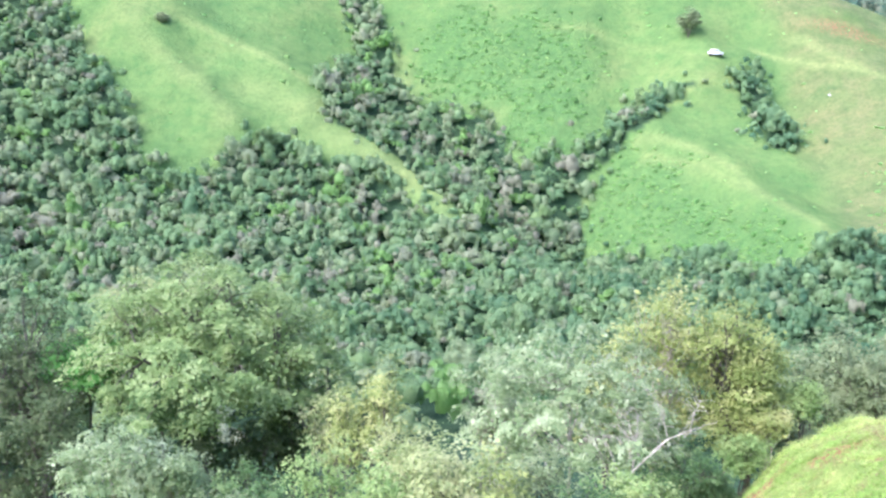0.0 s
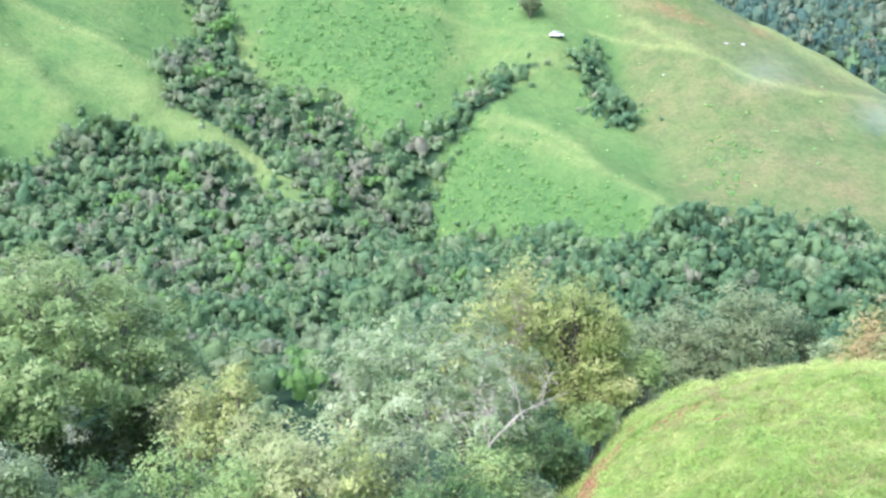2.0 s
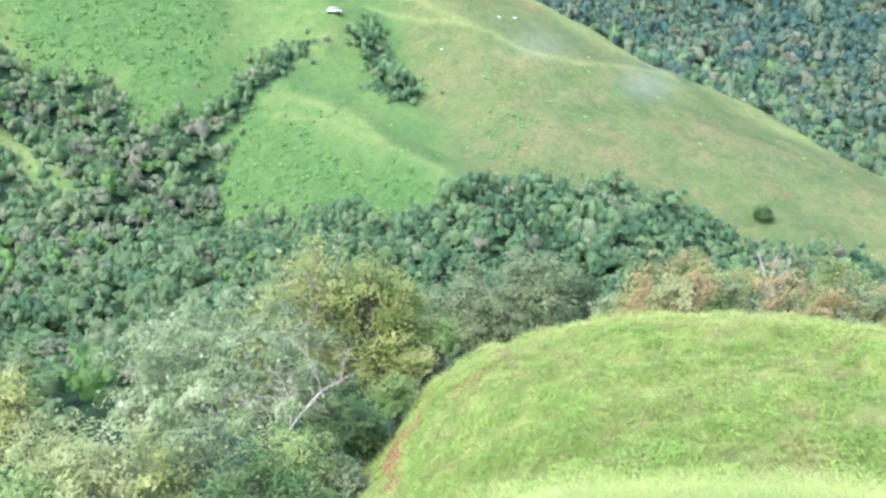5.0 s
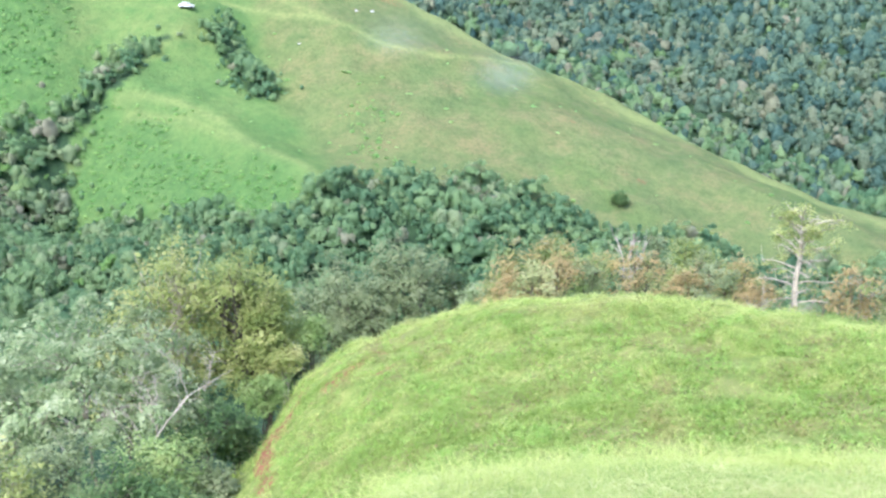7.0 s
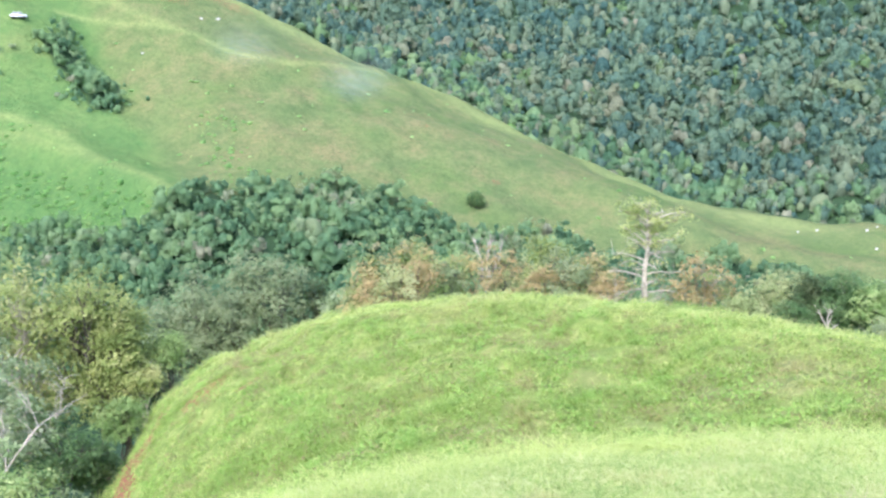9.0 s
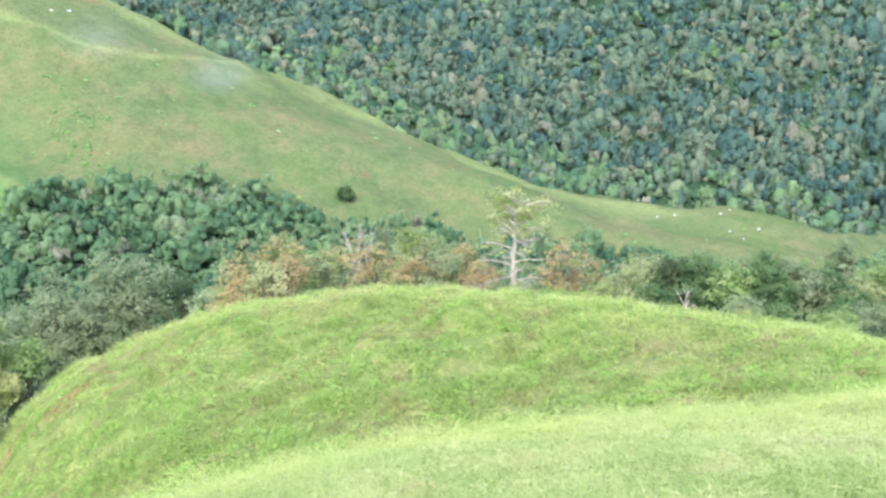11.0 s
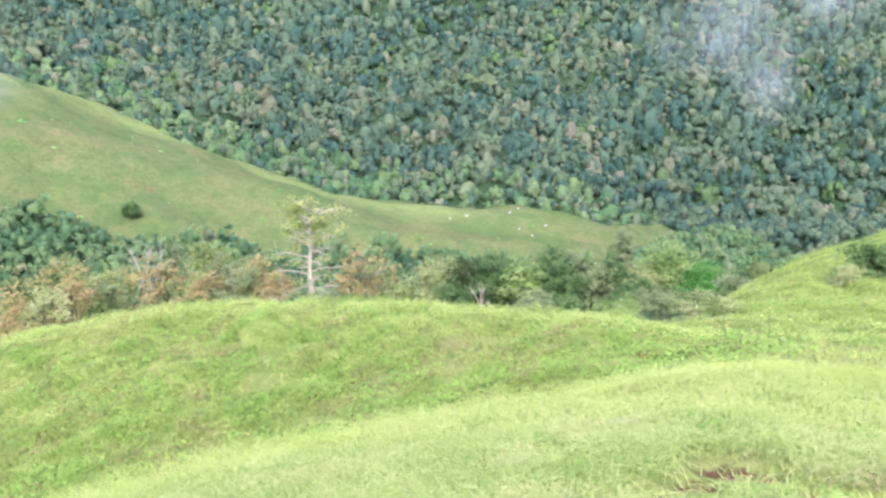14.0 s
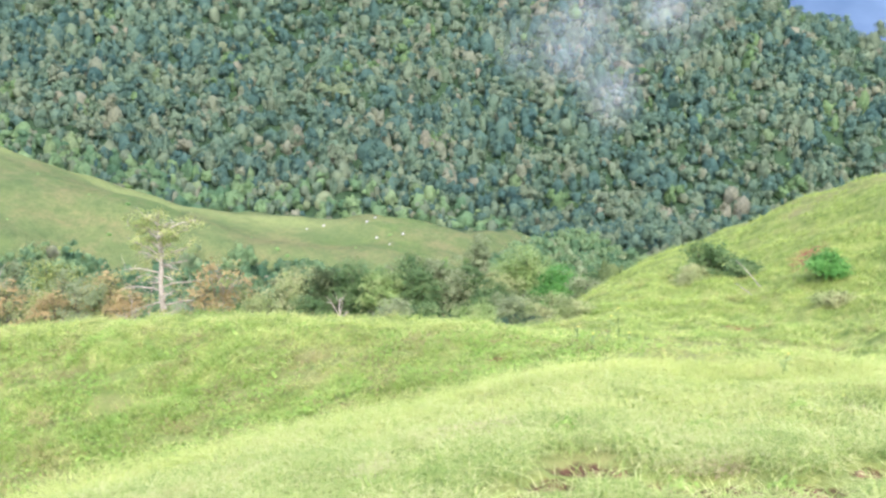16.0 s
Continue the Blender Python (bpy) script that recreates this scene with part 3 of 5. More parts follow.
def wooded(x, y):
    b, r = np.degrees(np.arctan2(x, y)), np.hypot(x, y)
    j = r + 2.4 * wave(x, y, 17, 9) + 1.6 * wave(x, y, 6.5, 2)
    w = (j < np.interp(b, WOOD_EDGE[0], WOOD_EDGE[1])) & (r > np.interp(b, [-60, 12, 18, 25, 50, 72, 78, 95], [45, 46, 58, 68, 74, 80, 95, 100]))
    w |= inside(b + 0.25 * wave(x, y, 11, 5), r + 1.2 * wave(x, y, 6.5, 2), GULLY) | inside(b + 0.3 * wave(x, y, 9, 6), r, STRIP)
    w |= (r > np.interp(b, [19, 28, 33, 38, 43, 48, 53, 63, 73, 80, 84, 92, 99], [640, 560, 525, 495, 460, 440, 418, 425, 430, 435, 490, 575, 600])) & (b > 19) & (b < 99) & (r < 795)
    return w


def shaded_forest_floor(x, y):
    """Ground painted as shaded: under trees, and all of the mountain past the far ridge."""
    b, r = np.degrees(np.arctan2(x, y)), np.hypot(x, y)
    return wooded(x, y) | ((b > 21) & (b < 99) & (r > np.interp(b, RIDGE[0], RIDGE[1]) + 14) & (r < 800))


def soil_here(x, y):
    """Bare red earth: the gully down the mound's flank, scars on its face, a few spots near the feet."""
    b, r = np.degrees(np.arctan2(x, y)), np.hypot(x, y)
    s = np.zeros(np.shape(b))
    for b0, r0, db, dr, k in ((18.6, 34, 0.6, 5, 1.6), (19.8, 36.5, 0.6, 2.5, 1.5), (20.8, 38, 0.8, 1.8, 1.3), (23.6, 36, 1.4, 1.5, 1.0), (26.2, 36, 1.1, 1.0, 0.95), (26.4, 32.5, 0.8, 0.8, 1.0), (24.4, 33.5, 0.5, 0.6, 1.1), (29, 30, 3, 3, 0.26), (34, 33, 3, 2.5, 0.26), (42, 28, 8, 4, 0.24),
                              (68, 19.5, 5, 1.2, 0.28), (72, 22, 2.0, 0.5, 0.45), (87, 33, 3, 2, 0.5), (88.9, 44, 1.1, 1.6, 0.85),
                              (41.6, 265, 0.35, 1.6, 0.6), (37.4, 288, 0.25, 1.2, 0.6), (22, 335, 4, 7, 0.36), (26.5, 345, 2, 8, 0.36)):
        s = np.maximum(s, k * np.exp(-((b - b0) / db) ** 2 - ((r - r0) / dr) ** 2))
    return s


SCRUB = [[(-0.9, 345), (3, 338), (8.2, 328), (8.9, 315), (9.2, 304), (7.2, 287), (4.5, 286), (3.1, 302), (0.5, 311), (-2, 316), (-1.5, 331)],
         [(8.7, 284), (10.7, 290), (12.7, 278), (15.4, 265), (18.2, 252), (20.9, 241), (21.5, 230), (18.5, 230), (12.4, 246), (8.5, 258), (8.2, 277)],
         [(24.3, 278), (26.2, 277), (26.9, 258), (26.4, 244), (24.6, 246)]]


def scrub_cover(x, y):
    """Where low lush growth covers the open slopes, with a soft uneven edge: 0 to 1."""
    b, r = np.degrees(np.arctan2(x, y)), np.hypot(x, y)
    total = np.zeros(np.shape(b))
    for k in range(9):
        db, dr = 0.7 * math.cos(k * 0.7) * (k > 0), 6 * math.sin(k * 0.7) * (k > 0)
        for ring in SCRUB:
            total += inside(b + db + 0.9 * wave(x, y, 16, 3), r + dr + 6 * wave(x, y, 19, 8), ring)
    return np.clip(total / 9, 0, 1)


def track(x, y):
    """The dirt track and the worn path on the far hillside."""
    b, r = np.degrees(np.arctan2(x, y)), np.hypot(x, y)
    car_way = np.exp(-((r - np.interp(b, [5, 6.9, 9.7, 12.1, 14.5, 15.1], [330, 329, 329, 324.6, 315, 315.8])) / 0.9) ** 2) * (b > 5.5) * (b < 15.3) * 0.45
    foot_way = np.exp(-((r - np.interp(b, [17.8, 20.3, 22.9, 24.8, 26.8, 29.8, 32.4, 34.2], [324.9, 320, 315.6, 311.8, 305.6, 308, 318, 324])) / 1.1) ** 2) * (b > 17) * (b < 35)
    foot_way = np.maximum(foot_way, 0.8 * np.exp(-line_distance(x, y, [19.4, 20.2, 22.2, 23.3], [330, 328, 319, 314.6]) / 2.4))
    return np.maximum(car_way, foot_way)


def build_ground():
    m, n = FAN_Z.shape
    v = np.stack([FAN_X, FAN_Y, FAN_Z], -1).reshape(-1, 3)
    i, j = np.meshgrid(np.arange(m - 1), np.arange(n - 1), indexing="ij")
    q = np.stack([i * n + j, (i + 1) * n + j, (i + 1) * n + j + 1, i * n + j + 1], -1).reshape(-1, 4)[:, ::-1]
    x, y = v[:, 0], v[:, 1]
    b, r = np.degrees(np.arctan2(x, y)), np.hypot(x, y)
    dry = np.clip((b - 22.3 + (r - 240) * 0.05 + 0.4 * wave(x, y, 30, 7)) / 1.4, 0, 1) * (r > 150)
    crest = 0.75 * track(x, y)
    for bearing, reach, width, strength in CRESTS:
        crest = np.maximum(crest, strength * np.exp(-line_distance(x, y, bearing, reach) / width ** 2) * (0.9 + 0.12 * wave(x, y, 9, 5)))
    crest = np.maximum(crest, 0.85 * np.exp(-((r - np.interp(b, RIDGE[0], RIDGE[1]) + 4.5) / 8.0) ** 2) * (b > 26) * np.clip((64 - b) / 6, 0, 1)) * (r > 150)
    me = mesh("ground", v, q, M_GROUND, True, wooded=shaded_forest_floor(x, y).astype(float), soil=soil_here(x, y), dry=dry, far=np.clip((r - 70) / 40, 0, 1), crest=crest, hollow=hollow(x, y), lush=scrub_cover(x, y))
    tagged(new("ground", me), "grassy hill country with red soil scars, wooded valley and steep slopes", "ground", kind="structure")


build_ground()

# ---- the woods in the distance ----
def crown_form(r, lobes, flecks, leaf, flat=0.75, core=0.6, fine=1, heart=2):
    """One far crown about 1 m in radius: uneven boughs of several sizes round a heart, with leaf sprays all over them."""
    v, f = dome(r, heart, 0.3, -0.6)
    pieces, at, face, d = [(v * [core, core, core * flat], f)], [], [], r.normal(0, 1, (lobes, 3))
    d[:, 2] = np.abs(d[:, 2]) * 0.9 - 0.35
    d /= np.linalg.norm(d, axis=1)[:, None]
    lean = r.normal(0, 0.22, 3) * [1, 1, 0.5]
    for k in range(lobes):
        q = 0.13 + 0.20 * r.random() ** 1.5
        c = d[k] * r.uniform(0.62, 0.98 - q * 0.5) * [1, 1, flat] + lean * (d[k][2] + 0.3)
        v, f = dome(r, fine, 0.35, -0.3)
        pieces.append((v * q * r.uniform(0.7, 1.3, 3) * [1, 1, 0.85] + c, f))
        n = r.normal(0, 1, (max(2, int(flecks / lobes * (q / 0.23) ** 1.5)), 3))
        n[:, 2] = np.abs(n[:, 2]) - 0.35
        n /= np.linalg.norm(n, axis=1)[:, None]
        at.append(c + n * q * r.uniform(0.9, 1.6, (len(n), 1)) * [1, 1, 0.85])
        face.append(n + [0, 0, 0.4])
    pieces.append(sprays(np.concatenate(at), np.concatenate(face), leaf, r))
    return join(pieces)


def scatter(r, count, b0, b1, r0, r1, gap):
    """Points with bearings b0..b1 and reaches r0..r1, kept in the woods and a gap apart."""
    b = r.uniform(b0, b1, count)
    d = np.sqrt(r.uniform(r0 * r0, r1 * r1, count))
    p = plan(b, d)
    p = p[wooded(p[:, 0], p[:, 1])]
    cell, keep = {}, []
    for x, y in p:
        k = (int(x // gap), int(y // gap))
        near = (q for i in (-1, 0, 1) for j in (-1, 0, 1) for q in cell.get((k[0] + i, k[1] + j), ()))
        if all((x - q[0]) ** 2 + (y - q[1]) ** 2 > gap * gap for q in near):
            cell.setdefault(k, []).append((x, y))
            keep.append((x, y))
    return np.array(keep)


def woods(name, points, wide, tall, material, label, seed, forms=8, puffs=9, flecks=36, leaf=0.1, core=0.62, lighter=0.0, squash=1.0, tall_form=1.0, mixed=0.5, fine=1, heart=2):
    r = np.random.default_rng(seed)
    made = [crown_form(r, puffs, flecks, leaf, r.uniform(0.7, 1.2) * tall_form, core, fine, heart) for _ in range(forms)]
    ground = height_at(points[:, 0], points[:, 1])
    vs, fs, ts, n = [], [], [], 0
    patch = 0.5 + 0.35 * wave(points[:, 0], points[:, 1], 45, seed) + 0.35 * wave(points[:, 0], points[:, 1], 130, seed + 3)
    for (x, y), g, pt in zip(points, ground, patch):
        v, f = made[r.integers(forms)]
        s = (wide[0] + (wide[1] - wide[0]) * r.random() ** 1.8) * 0.5
        h = r.uniform(*tall) * (0.7 + 0.6 * s / wide[1])
        a = r.uniform(0, 6.283)
        ca, sa = math.cos(a), math.sin(a)
        w = v @ np.array([[ca, sa, 0], [-sa, ca, 0], [0, 0, 1]]) * [s * r.uniform(0.8, 1.2), s * r.uniform(0.8, 1.2), s * squash * r.uniform(0.85, 1.8)]
        w = w + [x, y, g + h - s * squash * 0.8]
        vs.append(w)
        fs.append(f + n)
        n += len(w)
        # Brightness by bearing put into the tint: lifted below 2, lowered 20 to 50.
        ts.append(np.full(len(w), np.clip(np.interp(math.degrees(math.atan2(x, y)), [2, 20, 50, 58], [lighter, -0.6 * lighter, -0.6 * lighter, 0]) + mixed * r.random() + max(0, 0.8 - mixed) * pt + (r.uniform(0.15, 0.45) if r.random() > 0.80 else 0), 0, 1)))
    me = mesh(name, np.concatenate(vs), np.concatenate(fs), material, tint=np.concatenate(ts))
    return tagged(new(name, me), label, "woods", kind="stuff")


_r = np.random.default_rng(3)
_m = scatter(_r, 60000, 22, 98, 385, 735, 6.7)
_m = _m[np.hypot(_m[:, 0], _m[:, 1]) < np.interp(np.degrees(np.arctan2(_m[:, 0], _m[:, 1])), [22, 72, 78, 98], [655, 655, 735, 735])]
_low = np.hypot(_m[:, 0], _m[:, 1]) < np.interp(np.degrees(np.arctan2(_m[:, 0], _m[:, 1])), [28, 30, 39, 45, 50, 55, 65, 72, 74], [300, 556, 530, 489, 466, 450, 453, 456, 300])
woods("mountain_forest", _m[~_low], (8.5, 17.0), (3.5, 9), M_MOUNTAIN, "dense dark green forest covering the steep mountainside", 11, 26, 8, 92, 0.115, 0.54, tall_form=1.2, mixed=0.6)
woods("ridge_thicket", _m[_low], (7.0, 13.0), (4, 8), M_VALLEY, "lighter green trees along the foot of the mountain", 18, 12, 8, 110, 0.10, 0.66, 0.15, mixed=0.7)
_p = scatter(_r, 50000, -30, 80, 60, 366, 3.1)
_d = np.hypot(_p[:, 0], _p[:, 1])
_b = np.degrees(np.arctan2(_p[:, 0], _p[:, 1]))
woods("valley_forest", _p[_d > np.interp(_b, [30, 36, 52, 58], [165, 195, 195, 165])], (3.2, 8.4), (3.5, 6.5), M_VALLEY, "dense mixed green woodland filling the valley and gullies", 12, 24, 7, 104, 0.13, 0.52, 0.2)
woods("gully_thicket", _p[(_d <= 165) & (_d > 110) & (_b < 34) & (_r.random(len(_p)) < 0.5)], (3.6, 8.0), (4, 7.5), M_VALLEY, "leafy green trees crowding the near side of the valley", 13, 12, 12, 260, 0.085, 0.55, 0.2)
woods("side_valley_thicket", _p[(_d <= 168) & (_d > np.interp(_b, [48, 56, 64], [85, 95, 118])) & (_b > 48) & (_r.random(len(_p)) < 0.55)], (3.0, 7.4), (3.5, 9), M_SIDE, "olive and dark green trees crowding the side valley", 16, 14, 14, 420, 0.06, 0.6, mixed=0.9)


_u = scatter(_r, 9500, 22, 98, 400, 655, 2.0)
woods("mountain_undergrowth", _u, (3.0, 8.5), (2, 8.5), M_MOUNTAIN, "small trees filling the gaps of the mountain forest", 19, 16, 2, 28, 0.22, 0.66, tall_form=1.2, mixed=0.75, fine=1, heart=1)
_u = scatter(_r, 14000, -27, 78, 175, 355, 1.2)
_u = _u[np.hypot(_u[:, 0], _u[:, 1]) > np.interp(np.degrees(np.arctan2(_u[:, 0], _u[:, 1])), [30, 36, 52, 58], [165, 195, 195, 165])]
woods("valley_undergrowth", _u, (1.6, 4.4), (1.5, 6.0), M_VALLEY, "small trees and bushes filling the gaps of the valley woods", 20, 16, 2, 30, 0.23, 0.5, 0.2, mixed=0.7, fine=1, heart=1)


def fringe():
    """Young trees and bushes that soften the edges of the woods."""
    r = np.random.default_rng(23)
    p = plan(r.uniform(-22, 42, 26000), r.uniform(226, 345, 26000))
    q = p + r.normal(0, 3.2, p.shape)
    return p[~wooded(p[:, 0], p[:, 1]) & wooded(q[:, 0], q[:, 1]) & (r.random(len(p)) < 0.5)]


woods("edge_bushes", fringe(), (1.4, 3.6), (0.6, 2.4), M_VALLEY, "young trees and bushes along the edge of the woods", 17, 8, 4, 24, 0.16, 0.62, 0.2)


def scrub():
    """Low bushes on the open slopes across the valley."""
    r = np.random.default_rng(21)
    rings = [(0.55, SCRUB[0]), (0.55, SCRUB[1]), (0.4, SCRUB[2]), (0.012, [(-19, 340), (24, 345), (24, 240), (-19, 260)]), (0.006, [(24, 345), (66, 285), (66, 230), (24, 240)])]
    b, d = r.uniform(-20, 68, 32000), r.uniform(225, 350, 32000)
    keep = np.zeros(32000, bool)
    p = plan(b, d)
    b1, d1 = b + 0.9 * wave(p[:, 0], p[:, 1], 16, 3) + r.normal(0, 0.35, 32000), d + 6 * wave(p[:, 0], p[:, 1], 19, 8) + r.normal(0, 3, 32000)
    for chance, ring in rings:
        keep |= inside(b1, d1, ring) & (r.random(32000) < chance)
    keep &= ~wooded(p[:, 0], p[:, 1]) & (d < np.interp(b, RIDGE[0], RIDGE[1]) - 6)
    return p[keep]


woods("hillside_scrub", scrub(), (0.8, 2.8), (0.1, 0.45), M_SCRUB, "low bright green bushes scattered over the grassy slopes", 14, 8, 2, 7, 0.2, 0.7, 0.0, 0.4, heart=1)

# ---- trees and bushes that stand apart ----
def stops(*c):
    return [(0.15 + 0.7 * i / (len(c) - 1), x) for i, x in enumerate(c)]


LEAF = {
    "silver": leaf_material("silvery_leaves", stops((0.19, 0.28, 0.12), (0.30, 0.39, 0.19), (0.47, 0.54, 0.33))),
    "grey": leaf_material("grey_green_leaves", stops((0.16, 0.22, 0.10), (0.24, 0.305, 0.15), (0.34, 0.395, 0.21))),
    "green": leaf_material("mid_green_leaves", stops((0.075, 0.15, 0.05), (0.13, 0.225, 0.08), (0.21, 0.30, 0.12))),
    # Olive tone deepened to stand for shade under the broad gully tree.
    "dark": leaf_material("shade_dark_olive_leaves", stops((0.055, 0.095, 0.036), (0.10, 0.145, 0.058), (0.165, 0.21, 0.092))),
    "broad": leaf_material("broad_crown_leaves", stops((0.16, 0.255, 0.085), (0.255, 0.36, 0.13), (0.37, 0.46, 0.20))),
    "lime": leaf_material("lime_green_leaves", stops((0.20, 0.32, 0.10), (0.29, 0.41, 0.145), (0.40, 0.49, 0.20))),
    "vivid": leaf_material("vivid_green_leaves", stops((0.07, 0.22, 0.045), (0.12, 0.33, 0.07), (0.20, 0.42, 0.11))),
    "yellow": leaf_material("yellowing_leaves", stops((0.24, 0.31, 0.095), (0.36, 0.42, 0.145), (0.52, 0.53, 0.235))),
    "gold": leaf_material("gold_green_leaves", stops((0.18, 0.25, 0.07), (0.29, 0.36, 0.11), (0.44, 0.47, 0.19))),
    "olive": leaf_material("olive_leaves", stops((0.25, 0.325, 0.125), (0.37, 0.43, 0.185), (0.50, 0.52, 0.265))),
    "orange": leaf_material("orange_tinged_leaves", stops((0.29, 0.31, 0.12), (0.45, 0.40, 0.17), (0.60, 0.46, 0.24)), patch=(1.1, (0.22, 0.32, 0.10))),
    "russet": leaf_material("russet_leaves", stops((0.31, 0.265, 0.115), (0.44, 0.345, 0.165), (0.55, 0.42, 0.225)), patch=(0.9, (0.24, 0.31, 0.11))),
    "mauve": leaf_material("mauve_grey_twigs", stops((0.15, 0.17, 0.10), (0.22, 0.235, 0.15), (0.31, 0.32, 0.22))),
    "dusky": leaf_material("dusky_pink_leaves", stops((0.15, 0.17, 0.12), (0.215, 0.225, 0.16), (0.29, 0.28, 0.21))),
}


def tree(name, bearing, reach, top, wide, deep, leaf, label, category="tree", group="", bark=None, lobes=7, clumps=9, per=42, size=0.11, stem=0.13, bare=0.0, stems=1, clump=0.5, seed=None, full=0.44, heart=1.0):
    """A tree or bush: trunk, limbs with twigs, and a crown of single leaves in clumps on lobes.
    top: how far its tip stands above (or below) the eye; wide, deep: half width and half height of the crown."""
    r = np.random.default_rng(int(abs(bearing) * 100 + reach * 7) if seed is None else seed)
    x, y = plan(bearing, reach)
    g = float(height_at(x, y)[0])
    tall = max(EYE + top - g, deep * 1.15)
    deep = max(deep, full * tall)
    ob = thing(name, x, y, label, category, group, g)
    bark = bark or M_BARK
    mid = np.array([0, 0, tall - deep * 0.86])
    centres = []
    for i in range(lobes):
        a, e = 2.399 * i + r.uniform(-0.4, 0.4), r.uniform(-0.95, 0.8)
        q = r.uniform(0.42, 0.68)
        centres.append(mid + np.array([math.cos(a) * wide * q * math.cos(e), math.sin(a) * wide * q * math.cos(e), deep * q * math.sin(e) + deep * 0.06]))
    centres.append(mid + [r.normal(0, 0.1) * wide, r.normal(0, 0.1) * wide, deep * 0.42])
    # trunk, with one or more stems
    fork = mid * np.array([1, 1, 0]) + [0, 0, max(0.25, (tall - 2 * deep) + deep * 0.45)]
    tops = [fork + r.normal(0, 0.12 * wide, 3) * [1, 1, 0.3] if stems > 1 else fork for _ in range(stems)]
    feet = [np.array([r.normal(0, 0.25), r.normal(0, 0.25), -0.25]) if stems > 1 else np.array([0, 0, -0.25]) for _ in range(stems)]
    part("trunk", mesh("trunk", *join([limb(a, b, stem, stem * 0.72, r, 0.05, 7) for a, b in zip(feet, tops)]), bark, True), ob)
    spots, outs, hearts = [], [], []
    for i, c in enumerate(centres):
        base = tops[i % stems]
        pieces = [limb(base, c, stem * 0.55, stem * 0.22, r, 0.14)]
        lr = np.array([wide, wide, deep]) * r.uniform(0.40, 0.55)
        hearts.append(leaves(c + r.normal(0, 0.38, (80, 3)) * lr, r.normal(0, 1, (80, 3)) + [0, 0, 0.5], float(lr.mean()) * 0.085 * heart, r, 0.6))
        for _ in range(clumps):
            d = r.normal(0, 1, 3)
            d[2] = abs(d[2]) * 0.95 - 0.30
            d /= np.linalg.norm(d)
            p = c + d * lr * r.uniform(0.5, 1.05)
            pieces.append(limb(c - (c - base) * r.uniform(0, 0.3), p, stem * 0.20, stem * 0.05, r, 0.10, 4))
            if r.random() >= bare:
                spots.append(p)
                outs.append(d)
        part("limb", mesh("limb", *join(pieces), bark, True), ob)
    n, per = len(spots), int(per * 0.78)
    if n and per:
        s = np.repeat(np.array(spots), per, 0) + r.normal(0, clump, (n * per, 3)) * [0.62, 0.62, 0.32]
        v, f = leaves(s, np.repeat(np.array(outs), per, 0) * 0.6 + [0, 0, 0.8], size * 1.12, r, 0.5, 0.38)
        part("crown", mesh("crown", *join([(v, f)] + (hearts if bare < 0.2 else [])), LEAF[leaf]), ob)
    return ob


def top_of(reach, elevation):
    return reach * math.tan(radians(elevation))


